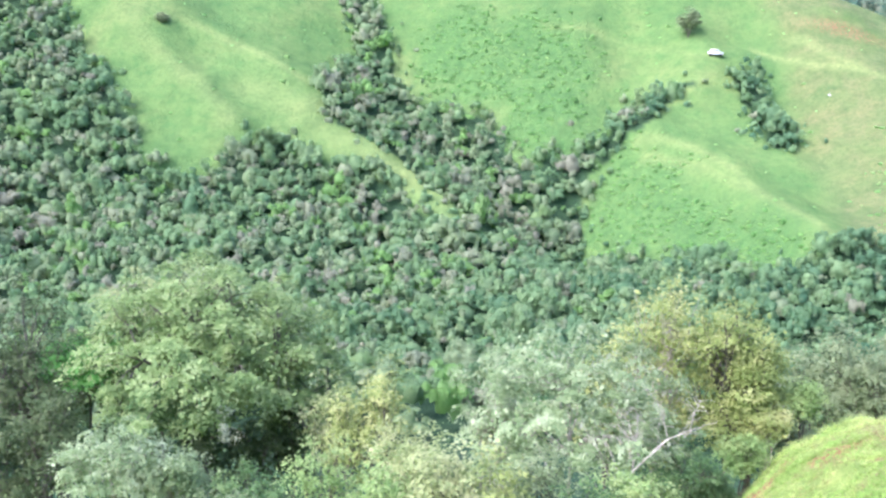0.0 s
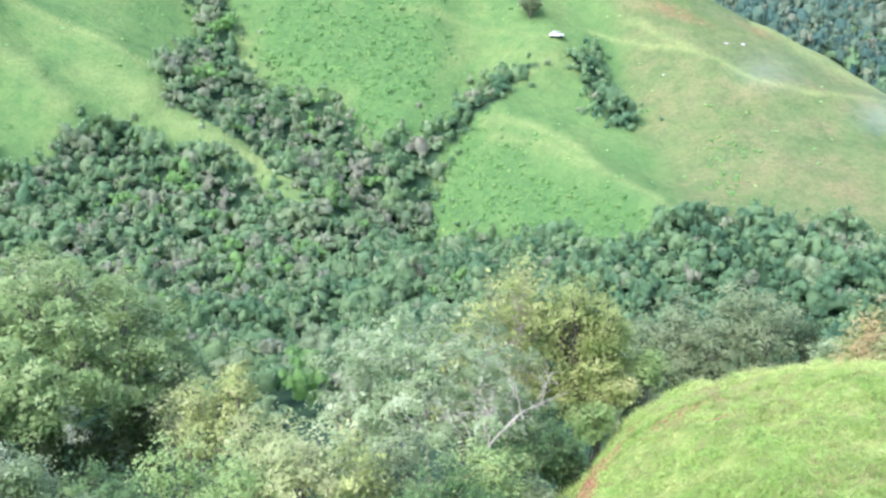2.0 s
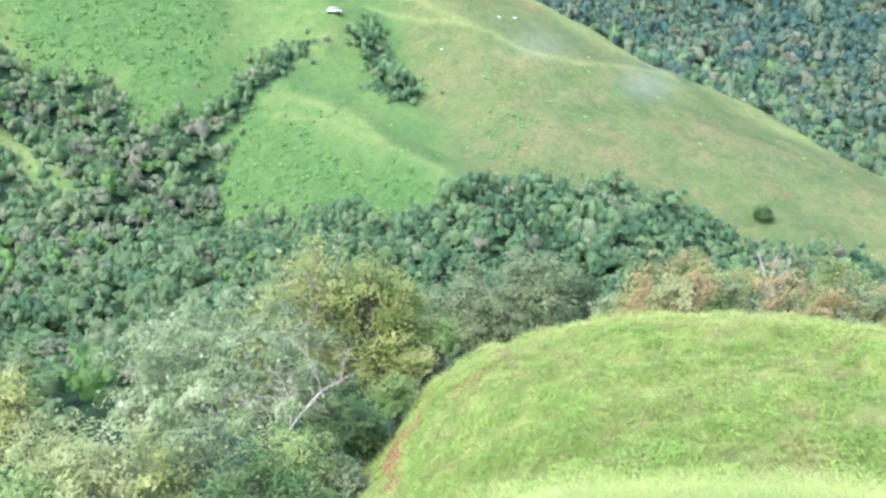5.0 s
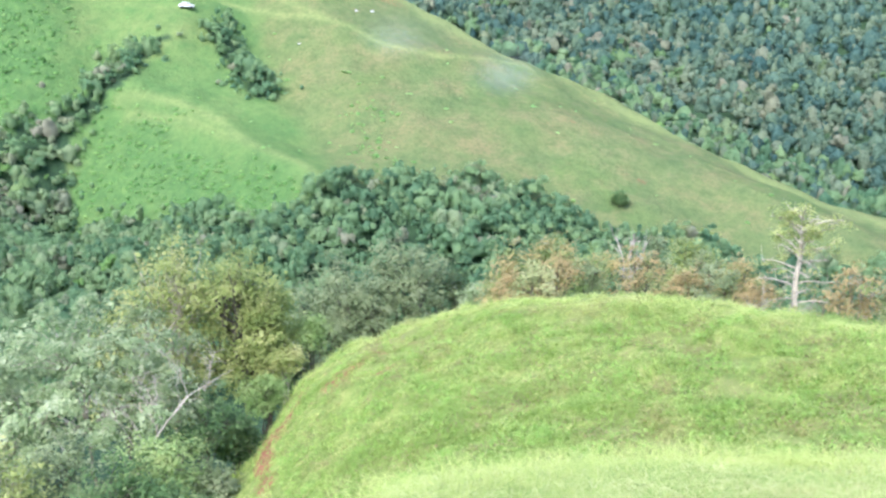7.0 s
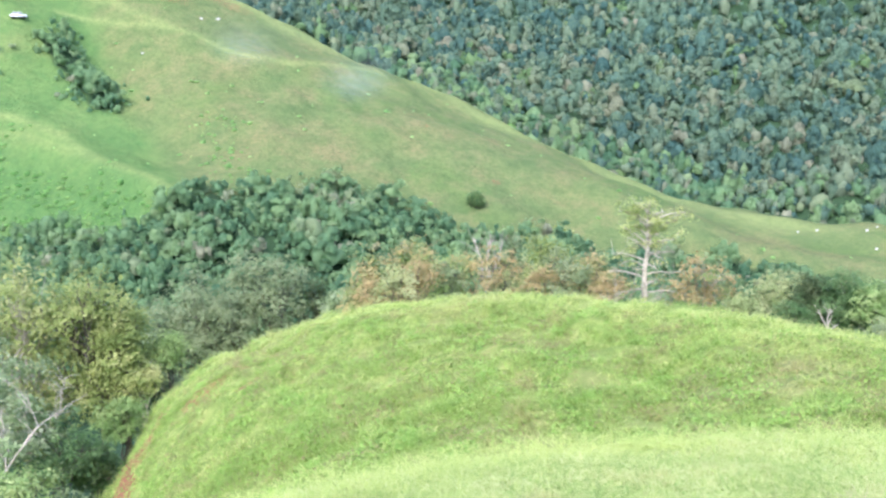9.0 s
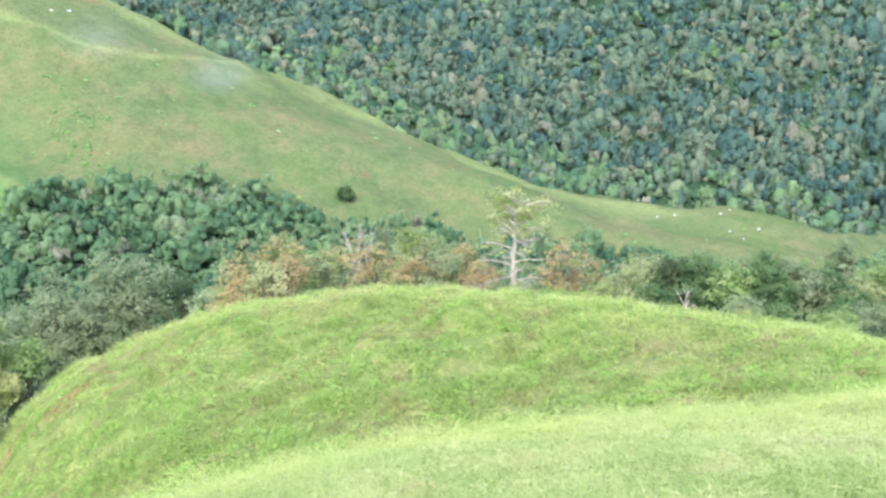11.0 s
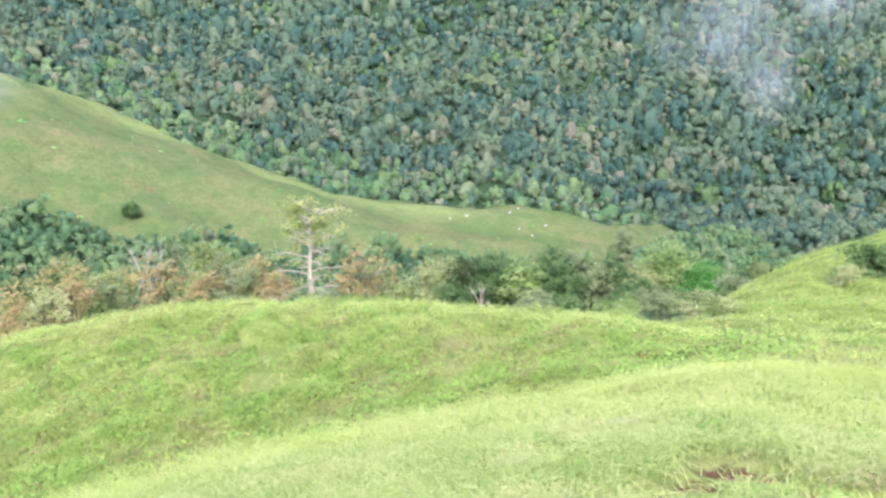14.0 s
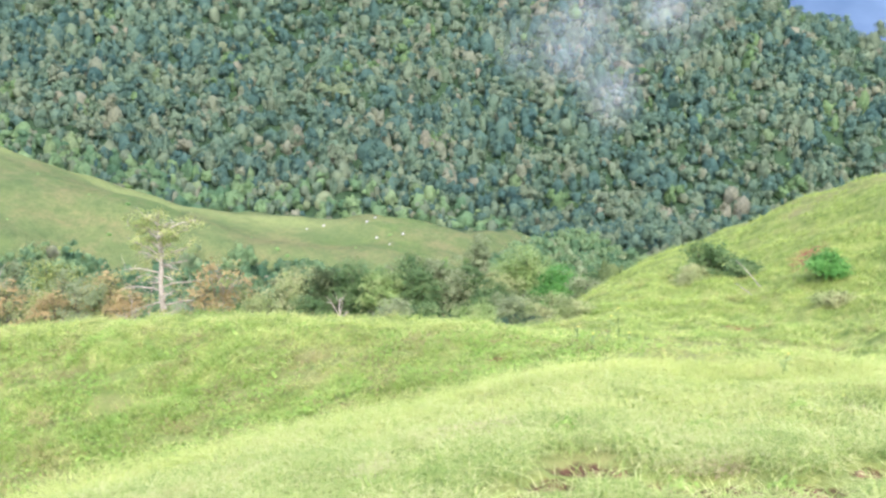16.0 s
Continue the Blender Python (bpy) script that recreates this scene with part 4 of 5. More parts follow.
def pad_tree(name, bearing, reach, top, wide, deep, leaf, label, category="tree", group="", bark=None, pads=60, pad=1.1, per=150, size=0.09, stem=0.28, floor=-0.25, boughs=10, inner=0.35, thick=0.28, seed=0):
    """A tree with a domed crown built of spreading leaf pads on its outside, open and shaded within."""
    r = np.random.default_rng(seed + int(abs(bearing) * 90 + reach))
    x, y = plan(bearing, reach)
    g = float(height_at(x, y)[0])
    tall = max(EYE + top - g, deep * 1.3)
    ob = thing(name, x, y, label, category, group, g)
    bark = bark or M_BARK
    mid = np.array([0, 0, tall - deep])
    k = np.arange(pads)
    z = 1 - (1 - floor) * (k + 0.5) / pads
    a = 2.39996 * k + r.normal(0, 0.25, pads)
    d = np.stack([np.sqrt(1 - z * z) * np.cos(a), np.sqrt(1 - z * z) * np.sin(a), z], 1) + r.normal(0, 0.07, (pads, 3))
    reachout = np.where(r.random(pads) < inner, r.uniform(0.5, 0.8, pads), r.uniform(0.84, 1.06, pads))
    lumpy = 1 + 0.14 * np.sin(3 * a + seed) * np.cos(2.3 * z + seed)
    c = mid + d * (reachout * lumpy)[:, None] * [wide, wide, deep]
    fork = np.array([0, 0, max(0.3, tall - 1.5 * deep)])
    part("trunk", mesh("trunk", *limb((0, 0, -0.3), fork, stem, stem * 0.7, r, 0.04, 8), bark, True), ob)
    ends = mid + d[r.permutation(pads)[:boughs]] * [wide * 0.55, wide * 0.55, deep * 0.5]
    owner = np.argmin(((c[:, None] - ends[None]) ** 2).sum(-1), 1)
    for i, e in enumerate(ends):
        pieces = [limb(fork, e, stem * 0.5, stem * 0.22, r, 0.12)]
        pieces += [limb(e, q - [0, 0, 0.1], stem * 0.2, stem * 0.05, r, 0.1, 5) for q in c[owner == i]]
        part("limb", mesh("limb", *join(pieces), bark, True), ob)
    broad = pad * r.uniform(0.55, 1.35, pads)
    rho, w = np.sqrt(r.random((pads, per))), r.uniform(0, 6.283, (pads, per))
    rho = rho * (1 + 0.25 * np.sin(3 * w + 5 * d[:, :1]))
    at = np.stack([rho * np.cos(w), rho * np.sin(w), thick * (r.normal(0, 0.5, (pads, per)) + 0.9 * (1 - rho ** 2)) - 0.22 * rho ** 2], -1) * broad[:, None, None]
    at = (c[:, None] + at).reshape(-1, 3)
    face = np.repeat(d * 0.7 + [0, 0, 0.9], per, 0)
    pieces = [leaves(at, face, size, r, 0.55, 0.42)]
    for e in ends:
        pieces.append(leaves(e + r.normal(0, 0.2, (190, 3)) * [wide, wide, deep], r.normal(0, 1, (190, 3)) + [0, 0, 0.6], size * 1.4, r, 0.6))
    part("crown", mesh("crown", *join(pieces), LEAF[leaf]), ob)
    return ob


# the gully below the mound: bearing, reach, tip's elevation, half width, half height, leaf
BIG = "big trees in the gully"
# Leaf colour of these two is darkened for the shade beside the broad crown.
tree("tree", -24.4, 60, top_of(60, -13.7), 4.3, 4.6, "dark", "tall olive tree darkened for shade, crowded against a broad one", group=BIG, lobes=9, clumps=14, per=60, stem=0.24)
tree("tree", -27.6, 64, top_of(64, -14.0), 4.6, 4.8, "dark", "tall olive tree with dense foliage darkened for shade", group=BIG, lobes=9, clumps=12, per=50, stem=0.24)
pad_tree("tree", -14.2, 57, top_of(57, -14.2), 7.4, 5.6, "broad", "large spreading tree with pale green layered crown", group=BIG, pads=170, pad=1.15, per=230, size=0.13, stem=0.30, floor=-0.3, boughs=16)
pad_tree("tree", -8.6, 56, top_of(56, -17.6), 3.0, 4.4, "broad", "leaning green tree with drooping foliage", group=BIG, pads=60, pad=0.8, per=120, stem=0.2, floor=-0.6)
pad_tree("tree", -16.0, 68, top_of(68, -13.8), 5.2, 2.8, "olive", "flat-topped tree with pale olive leaves", group=BIG, pads=50, pad=1.1, per=120, stem=0.22)
pad_tree("tree", -17.2, 52, top_of(52, -20.4), 2.0, 1.7, "green", "small grey-green tree under a spreading crown", group=BIG, pads=40, pad=0.7, per=110, stem=0.12)
pad_tree("tree", -21.2, 60, top_of(60, -17.4), 3.2, 1.8, "vivid", "vivid green sapling in deep shade", group=BIG, pads=36, pad=0.8, per=110, stem=0.12)
# Dark leaves here paint the shade below the crowns.
tree("tree", -24.0, 52, top_of(52, -20.0), 2.2, 3.0, "dark", "young tree with leaves darkened as crown shade", group=BIG, lobes=6, clumps=9, per=40)
tree("tree", -3.4, 46, top_of(46, -19.1), 2.1, 2.6, "yellow", "slender tree with yellowing leaves in the gully", group=BIG, lobes=7, clumps=10, per=44, size=0.10)
tree("tree", -5.9, 47, top_of(47, -20.9), 1.4, 1.6, "yellow", "small yellow-leaved tree in the gully", group=BIG, lobes=5, clumps=9, per=40, size=0.10)
tree("tree", -7.0, 52, top_of(52, -19.6), 1.5, 2.0, "olive", "thin olive-leaved tree in the gully", group=BIG, lobes=5, clumps=9, per=34)
pad_tree("tree", 8.2, 40, top_of(40, -18.1), 4.9, 3.6, "silver", "wide tree with silvery leaves and bare white branches", group=BIG, bark=M_PALE_BARK, pads=150, pad=0.62, per=130, size=0.09, stem=0.10, floor=-0.5, boughs=12, thick=0.34)
tree("tree", 3.4, 38.5, top_of(38.5, -20.4), 2.3, 2.5, "silver", "half-bare tree with grey twigs and silvery leaves", group=BIG, bark=M_PALE_BARK, lobes=8, clumps=13, per=22, stem=0.09, bare=0.5, stems=2)
tree("tree", 13.3, 48, top_of(48, -14.0), 2.3, 4.4, "yellow", "tall thin tree with yellow-green leaves and bare tip", group=BIG, bark=M_PALE_BARK, lobes=16, clumps=13, per=56, stem=0.16, bare=0.12, size=0.078)
tree("tree", 17.6, 47, top_of(47, -15.1), 2.5, 4.8, "gold", "tall gold-green tree with dark trunk", group=BIG, lobes=20, clumps=15, per=72, stem=0.18, size=0.078)
tree("tree", 19.0, 46, top_of(46, -18.0), 1.3, 2.2, "gold", "narrow gold-green tree beside a taller one", group=BIG, lobes=6, clumps=9, per=40)
tree("tree", 10.4, 50, top_of(50, -17.3), 2.1, 2.4, "yellow", "pale yellow-leaved tree behind a silvery one", group=BIG, lobes=7, clumps=10, per=40)
# Dark trees added to fill the void under the broad crown as shade.
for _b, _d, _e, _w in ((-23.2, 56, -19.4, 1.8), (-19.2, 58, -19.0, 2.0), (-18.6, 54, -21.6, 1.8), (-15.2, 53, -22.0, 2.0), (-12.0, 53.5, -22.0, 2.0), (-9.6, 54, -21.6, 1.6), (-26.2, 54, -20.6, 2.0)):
    tree("tree", _b, _d, top_of(_d, _e), _w, 2.6, "dark", "young tree with leaves darkened as crown shade", group=BIG, lobes=7, clumps=10, per=46)
BUSH = "bushes on the slope above the gully"
for _b, _d, _e, _w, _h, _k, _t in (
        (-13.6, 36, -24.2, 2.0, 1.6, "green", "leafy green bush on the steep bank"), (-15.6, 39, -23.6, 1.8, 1.6, "grey", "grey-green rounded bush on the bank"), (-2.6, 40, -22.6, 1.8, 1.8, "olive", "olive bush with thin stems"), 
        (-25.4, 34, -25.2, 1.9, 1.5, "lime", "bright lime-green bush on the bank"), (-14.2, 30.5, -26.2, 1.9, 1.6, "grey", "grey-green rounded bush on the bank"),
        (-10.8, 31.5, -25.2, 1.9, 1.6, "green", "leafy green bush on the steep bank"), (-7.9, 34, -23.6, 2.1, 1.8, "lime", "lime-green bush with fine leaves"),
        (-4.4, 31.5, -24.9, 2.0, 1.7, "lime", "pale green fine-leaved bush on the bank"), (-1.2, 35.5, -22.9, 1.8, 1.9, "olive", "olive bush with thin stems"),
        (0.6, 30.5, -25.0, 1.7, 1.8, "olive", "yellowish olive bush on the bank"), (3.6, 31, -24.2, 1.8, 2.0, "yellow", "tawny-leaved bush on the bank"),
        (6.4, 32, -24.3, 1.9, 1.9, "grey", "grey-green bush with dry twigs"), (9.2, 30.5, -26.3, 1.7, 1.6, "green", "leafy green bush on the steep bank"),
        (12.3, 33, -25.2, 1.8, 1.8, "lime", "lime-green bush with fine leaves"), (14.9, 38, -23.2, 1.8, 1.9, "green", "dark green bush under a tree"),
        (16.9, 39, -25.2, 1.2, 1.3, "green", "dark green bush by red earth"), 
        
        
        
        (12.8, 29.5, -28.2, 1.5, 1.3, "green", "leafy green bush on the steep bank"), (15.4, 33, -27.2, 1.2, 1.2, "grey", "grey-green bush by red earth"),
        (18.6, 43, -22.6, 1.2, 1.2, "lime", "yellow-green bush at the mound's foot"), (21.6, 47, -19.2, 1.1, 0.9, "lime", "yellow-green bush at the mound's foot"), (20.0, 45, -20.9, 1.1, 1.0, "yellow", "tawny grassy bush at the mound's foot"), (20.6, 50, -21.0, 1.5, 1.3, "grey", "grey-green bush at the mound's foot")):
    tree("bush", _b, _d, top_of(_d, _e), _w, _h, _k, _t, "bush", BUSH, lobes=8, clumps=12, per=32, size=0.08, stem=0.06, stems=3, clump=0.34, heart=0.7, bark=M_PALE_BARK if _k in ("silver", "yellow") else M_BARK)
pad_tree("bush", -20.2, 37, top_of(37, -22.3), 2.3, 2.0, "silver", "dome of silvery white-backed leaves", "bush", BUSH, M_PALE_BARK, pads=60, pad=0.5, per=90, size=0.07, stem=0.08)
pad_tree("bush", -17.0, 36, top_of(36, -24.2), 1.3, 1.3, "silver", "low silvery-leaved bush on the bank", "bush", BUSH, M_PALE_BARK, pads=34, pad=0.4, per=80, size=0.07, stem=0.06)


def leaning_trunk():
    """The pale leaning stem with a web of bare branches in front of the silvery crown."""
    r = np.random.default_rng(9)
    ob = thing("bare_tree", *plan(9.9, 35.5), "pale leaning stem with a web of bare white branches", "tree", BIG)
    base = Vector(ob.location)

    def spot(bearing, reach, elevation):
        x, y = plan(bearing, reach)
        return np.array([x, y, EYE + top_of(reach, elevation)]) - np.array(base)
    way = [np.array([0, 0, -0.2]), spot(9.9, 35.5, -28.7), spot(12.1, 35.8, -25.4), spot(14.1, 36.2, -23.4), spot(17.0, 36.6, -22.1)]
    part("trunk", mesh("trunk", *join([limb(a, b, ra, rb, r, 0.03, 5) for a, b, ra, rb in zip(way, way[1:], (0.085, 0.065, 0.045, 0.03), (0.065, 0.045, 0.03, 0.01))]), M_PALE_BARK, True), ob)
    for b0, e0, b1, e1 in ((12.1, -25.4, 11.6, -23.2), (12.1, -25.4, 12.3, -22.0), (11.3, -26.5, 8.4, -22.7), (14.1, -23.4, 13.4, -21.4), (13.0, -24.5, 15.4, -22.9), (12.6, -24.9, 10.6, -21.7), (10.6, -27.4, 6.6, -23.6), (15.4, -22.8, 15.9, -21.0)):
        a, b = spot(b0, 35.9, e0), spot(b1, 36.2, e1)
        pieces = [limb(a, b, 0.026, 0.010, r, 0.1)]
        for _ in range(14):
            q = a + (b - a) * r.uniform(0.3, 1.0)
            pieces.append(limb(q, q + r.normal(0, 0.42, 3) + [0, 0, 0.15], 0.014, 0.005, r, 0.14, 5))
        part("limb", mesh("limb", *join(pieces), M_PALE_BARK, True), ob)


leaning_trunk()
BACK = "trees behind the mound"
for _b, _d, _e, _w, _h, _k, _t in (
        (22.7, 60, -15.8, 2.9, 3.8, "grey", "olive-grey tree behind the mound"), (27.9, 60, -14.9, 3.4, 3.8, "grey", "dense grey-green tree behind the mound"),
        (30.6, 62, -16.4, 2.0, 2.4, "dark", "dense green tree behind the mound"), (25.2, 58, -16.8, 2.3, 2.8, "grey", "grey-green tree behind the mound"),
        (32.6, 58, -17.3, 1.5, 1.2, "silver", "pale bush behind the mound"), (34.3, 52, -15.1, 1.5, 2.0, "orange", "small tree with yellow and orange leaves"),
        (36.9, 52, -14.2, 1.6, 2.4, "orange", "small tree with orange-tinged leaves"), (38.8, 51, -15.3, 1.3, 1.8, "lime", "small light green tree on the crest"),
        (44.5, 56, -13.6, 2.0, 1.9, "gold", "rounded olive-green tree behind the mound"), (47.4, 58, -15.3, 1.3, 1.3, "russet", "low tan-leaved tree behind the mound"), (42.6, 60, -14.6, 1.4, 1.5, "grey", "grey-green tree behind a bare one")):
    tree("tree", _b, _d, top_of(_d, _e), _w, _h, _k, _t, group=BACK, lobes=11, clumps=13, per=50, size=0.095, stem=0.10, full=0.6)
for _k, (_b, _d, _e, _w) in enumerate(((33.8, 46, -16.7, 1.0), (35.6, 43, -16.1, 1.1), (37.3, 44, -15.8, 1.2), (38.9, 45, -15.4, 1.3), (40.4, 46, -15.2, 1.4), (41.9, 45, -15.0, 1.3), (43.2, 46, -15.2, 1.4), (44.8, 45, -15.5, 1.4), (46.2, 44, -15.7, 1.2), (47.4, 45, -15.3, 1.2), (48.9, 43, -16.0, 1.0), (56.6, 40, -16.8, 0.8), (36.4, 47, -15.6, 1.2), (45.6, 48, -14.9, 1.2))):
    _leaf = ("russet", "olive", "russet", "grey", "orange")[_k % 5]
    tree("shrub", _b, _d, top_of(_d, _e), _w, 1.1, _leaf, {"russet": "russet dry shrub at the mound's crest", "olive": "olive shrub at the mound's crest", "grey": "grey-green shrub at the mound's crest", "orange": "orange-tinged shrub at the mound's crest"}[_leaf], "bush", "dry shrubs on the crest",
         lobes=6, clumps=10, per=28, size=0.07, stem=0.04, stems=3, clump=0.3, bare=0.2)

# bare trees
tree("bare_tree", 41.3, 50, top_of(50, -13.0), 1.5, 1.6, "silver", "bare pale tree with forked branches", "tree", "", M_PALE_BARK, 7, 5, 0, 0.1, 0.12, 1.0, full=0.36)
tree("bare_tree", 61.4, 41, top_of(41, -17.0), 0.8, 0.6, "silver", "broken pale dead branch standing in grass", "tree", "", M_PALE_BARK, 3, 3, 0, 0.1, 0.07, 1.0, full=0.3)


def dead_tree():
    """The pale old tree on the crest: a straight trunk, long bare side branches and a thin tuft of leaves at the tip."""
    r = np.random.default_rng(50)
    x, y = plan(50.9, 41)
    g = float(height_at(x, y)[0])
    tall = EYE + top_of(41, -12.0) - g
    ob = thing("old_tree", x, y, "pale half-dead tree with bare branches and sparse yellow leaf tufts", "tree", z=g)
    part("trunk", mesh("trunk", *limb((0, 0, -0.3), (0.08, 0.05, tall * 0.92), 0.17, 0.055, r, 0.03, 10), M_GREY_BARK, True), ob, "straight pale grey trunk")
    spots = []
    side = np.array([math.cos(radians(50.7)), -math.sin(radians(50.7)), 0])
    away = np.array([side[1], -side[0], 0])
    for i in range(34):
        high = i >= 20
        h = tall * (0.66 + 0.26 * (i - 20) / 14 if high else 0.16 + 0.50 * i / 20)
        a = 2.4 * i + r.uniform(-0.5, 0.5)
        low = i < 8
        long = r.uniform(0.9, 1.7) if high else r.uniform(0.9, 1.6) if low else r.uniform(0.9, 1.9)
        tip = np.array([0, 0, h]) + (side * math.cos(a) + away * 0.7 * math.sin(a)) * long + [0, 0, long * (r.uniform(0.15, 0.6) if high else r.uniform(-0.2, 0.25))]
        pieces = [limb((0, 0, h), tip, 0.05 if high else 0.042, 0.013, r, 0.08)]
        for _ in range(10):
            u = r.uniform(0.25, 1)
            b = np.array([0, 0, h]) * (1 - u) + tip * u
            t = b + r.normal(0, 0.24, 3) + [0, 0, 0.10]
            pieces.append(limb(b, t, 0.013, 0.005, r, 0.1, 4))
            if r.random() < (0.5 if high else 0.14 if low else 0.05):
                spots.append(t)
        part("branch", mesh("branch", *join(pieces), M_GREY_BARK, True), ob)
    s = np.repeat(np.array(spots), 30, 0)
    s = s + r.normal(0, 0.14, s.shape) * [1, 1, 0.6]
    part("crown", mesh("crown", *leaves(s, np.tile([0, 0, 1.0], (len(s), 1)), 0.07, r), LEAF["yellow"]), ob, "thin tufts of tawny yellow leaves")


M_GREY_BARK = bark_material("weathered_grey_bark", (0.32, 0.295, 0.23), (0.54, 0.49, 0.39), 9.0)
dead_tree()
tree("bush", 54.2, 40.5, top_of(40.5, -14.9), 1.6, 1.2, "russet", "straggling bush with sparse tawny leaves and bare twigs", "bush", "", M_GREY_BARK, 11, 12, 16, 0.085, 0.05, 0.22, 3, 0.26)
tree("bush", 52.4, 42, top_of(42, -16.2), 0.9, 0.8, "russet", "thin tawny bush beside the old tree", "bush", "", M_GREY_BARK, 5, 8, 9, 0.065, 0.04, 0.3, 2, 0.2)
tree("bush", 49.0, 40, top_of(40, -16.3), 0.9, 0.8, "russet", "leafless brown twiggy bush under the old tree", "bush", "", M_GREY_BARK, 6, 9, 5, 0.06, 0.04, 0.5, 3, 0.2)

# below and on the knoll
KN = "bushes on the knoll"
for _b, _d, _e, _w, _h, _k, _t, _s in (
        (83.6, 45, -14.2, 1.1, 1.2, "green", "dark green bush on the grassy knoll", 0.08), (85.4, 44, -15.9, 0.8, 0.6, "green", "low dark green bush on the knoll", 0.08), (82.6, 44, -16.3, 0.7, 0.6, "olive", "low olive bush on the knoll", 0.07),
        (90.0, 40, -15.0, 0.8, 0.8, "vivid", "bright green leafy bush on the knoll", 0.07), (90.6, 37, -17.0, 0.7, 0.5, "olive", "low olive bush on the knoll", 0.06),
        (75.9, 37, -18.3, 0.8, 0.6, "olive", "olive bush in the fold", 0.06), (74.2, 62, -16.9, 2.0, 1.5, "olive", "olive twiggy bush below the mound", 0.06), (72.0, 66, -17.3, 2.0, 1.4, "grey", "grey-green bush below the mound", 0.08), (76.4, 58, -17.5, 1.6, 1.2, "grey", "grey-green bush at the knoll's foot", 0.07),
        (69.5, 62, -17.6, 1.7, 1.3, "lime", "light green bush below the mound", 0.08), (66.8, 58, -17.7, 1.5, 1.2, "green", "green bush below the mound", 0.08), (64.3, 56, -17.6, 1.5, 1.3, "grey", "grey-green bush below the mound", 0.08), (59.4, 54, -17.2, 1.4, 1.2, "green", "green bush below the mound", 0.08)):
    tree("bush", _b, _d, top_of(_d, _e), _w, _h, _k, _t, "bush", KN, lobes=8, clumps=10, per=34, size=_s, stem=0.05, stems=2, clump=0.3)
VAL = "trees in the side valley"
for _b, _d, _e, _w, _h, _k, _t in (
        (70.9, 108, -16.0, 2.2, 2.0, "olive", "pale olive tree in the side valley"), (69.0, 110, -15.6, 2.4, 2.2, "green", "dark green tree in the side valley"), (63.6, 106, -15.9, 2.4, 2.2, "lime", "light green tree in the side valley"), (60.2, 110, -15.7, 2.6, 2.4, "dark", "dark olive tree in the side valley"), (66.2, 106, -15.9, 2.2, 2.0, "green", "grey-green tree in the side valley"), (73.8, 116, -15.4, 2.4, 2.2, "green", "grey-green tree in the side valley"), (76.4, 118, -15.8, 2.6, 2.2, "green", "dark green tree in the side valley"), (72.4, 112, -14.6, 3.4, 2.2, "lime", "pale green umbrella-shaped tree on a thin trunk"), (74.9, 104, -15.5, 3.2, 2.4, "vivid", "fresh green tree with domed crown"), (69.6, 150, -13.8, 2.2, 4.6, "grey", "dark narrow upright tree in the valley"),
        (67.5, 108, -15.3, 3.0, 2.6, "grey", "grey-leaved tree in the side valley"), (65.2, 110, -15.2, 3.2, 2.8, "green", "dark green tree in the side valley"), (70.6, 104, -16.6, 2.4, 2.0, "green", "grey-green tree in the side valley"), (62.0, 108, -15.4, 3.0, 3.0, "green", "grey-green tree in the side valley"), (58.5, 112, -15.6, 3.0, 2.8, "olive", "pale olive tree in the side valley")):
    pad_tree("tree", _b, _d, top_of(_d, _e), _w, _h * 1.4, _k, _t, group=VAL, pads=64, pad=0.36 * _w, per=74, size=0.14, stem=0.14, floor=-0.55, thick=0.36)
FAR = "single trees on the far slopes"
for _b, _d, _e, _w, _h, _k, _t in ((13.8, 325, 1.1, 3.6, 3.2, "grey", "lone dark rounded tree on the open slope"), (40.4, 248, -11.9, 2.2, 1.8, "green", "lone dark green bush on the slope"), (31.6, 243, -10.3, 2.6, 3.4, "grey", "grey-leaved tree at the wood's edge"), (-15.9, 322, -1.2, 1.7, 2.0, "grey", "small dark bush on the spur"), (-10.5, 276, -5.8, 3.6, 2.6, "green", "dark green tree at the foot of the spur"), (78.5, 585, -6.9, 4.4, 3.2, "vivid", "bright green tree standing out of the dark forest")):
    tree("tree", _b, _d, top_of(_d, _e), _w, _h, _k, _t, group=FAR, full=0.62, lobes=9, clumps=10, per=60, size=0.22, stem=0.2, clump=0.8, heart=1.4)

# ---- grass ----
# dry and lush spots on the near slope: bearing, reach
DRY_SPOTS = [(86.1, 8.41), (87.4, 8.09), (85.0, 8.14), (71.6, 9.67), (69.9, 9.68), (73.0, 9.73), (67.7, 8.91), (77.5, 7.45), (79.3, 7.41), (91.3, 7.48), (65.3, 8.01), (93.2, 11.67), (87.2, 7.81)]
GREEN_SPOTS = [(88.4, 9.52), (90.8, 7.58), (84.9, 10.6), (84.8, 7.64), (77.0, 9.26), (90.0, 11.79), (86.1, 19.87), (63.1, 21.14), (80.3, 18.93)]

M_GRASS = grass_material("fresh_grass", [(0.30, (0.13, 0.225, 0.045)), (0.52, (0.27, 0.385, 0.10)), (0.76, (0.40, 0.49, 0.155)), (1.0, (0.56, 0.58, 0.265))], 0.7, [(0.55, 0.5, 0.68, 0.55, (0.25, 0.38, 0.085)), (1.3, 0.56, 0.7, 0.5, (0.40, 0.33, 0.16))])
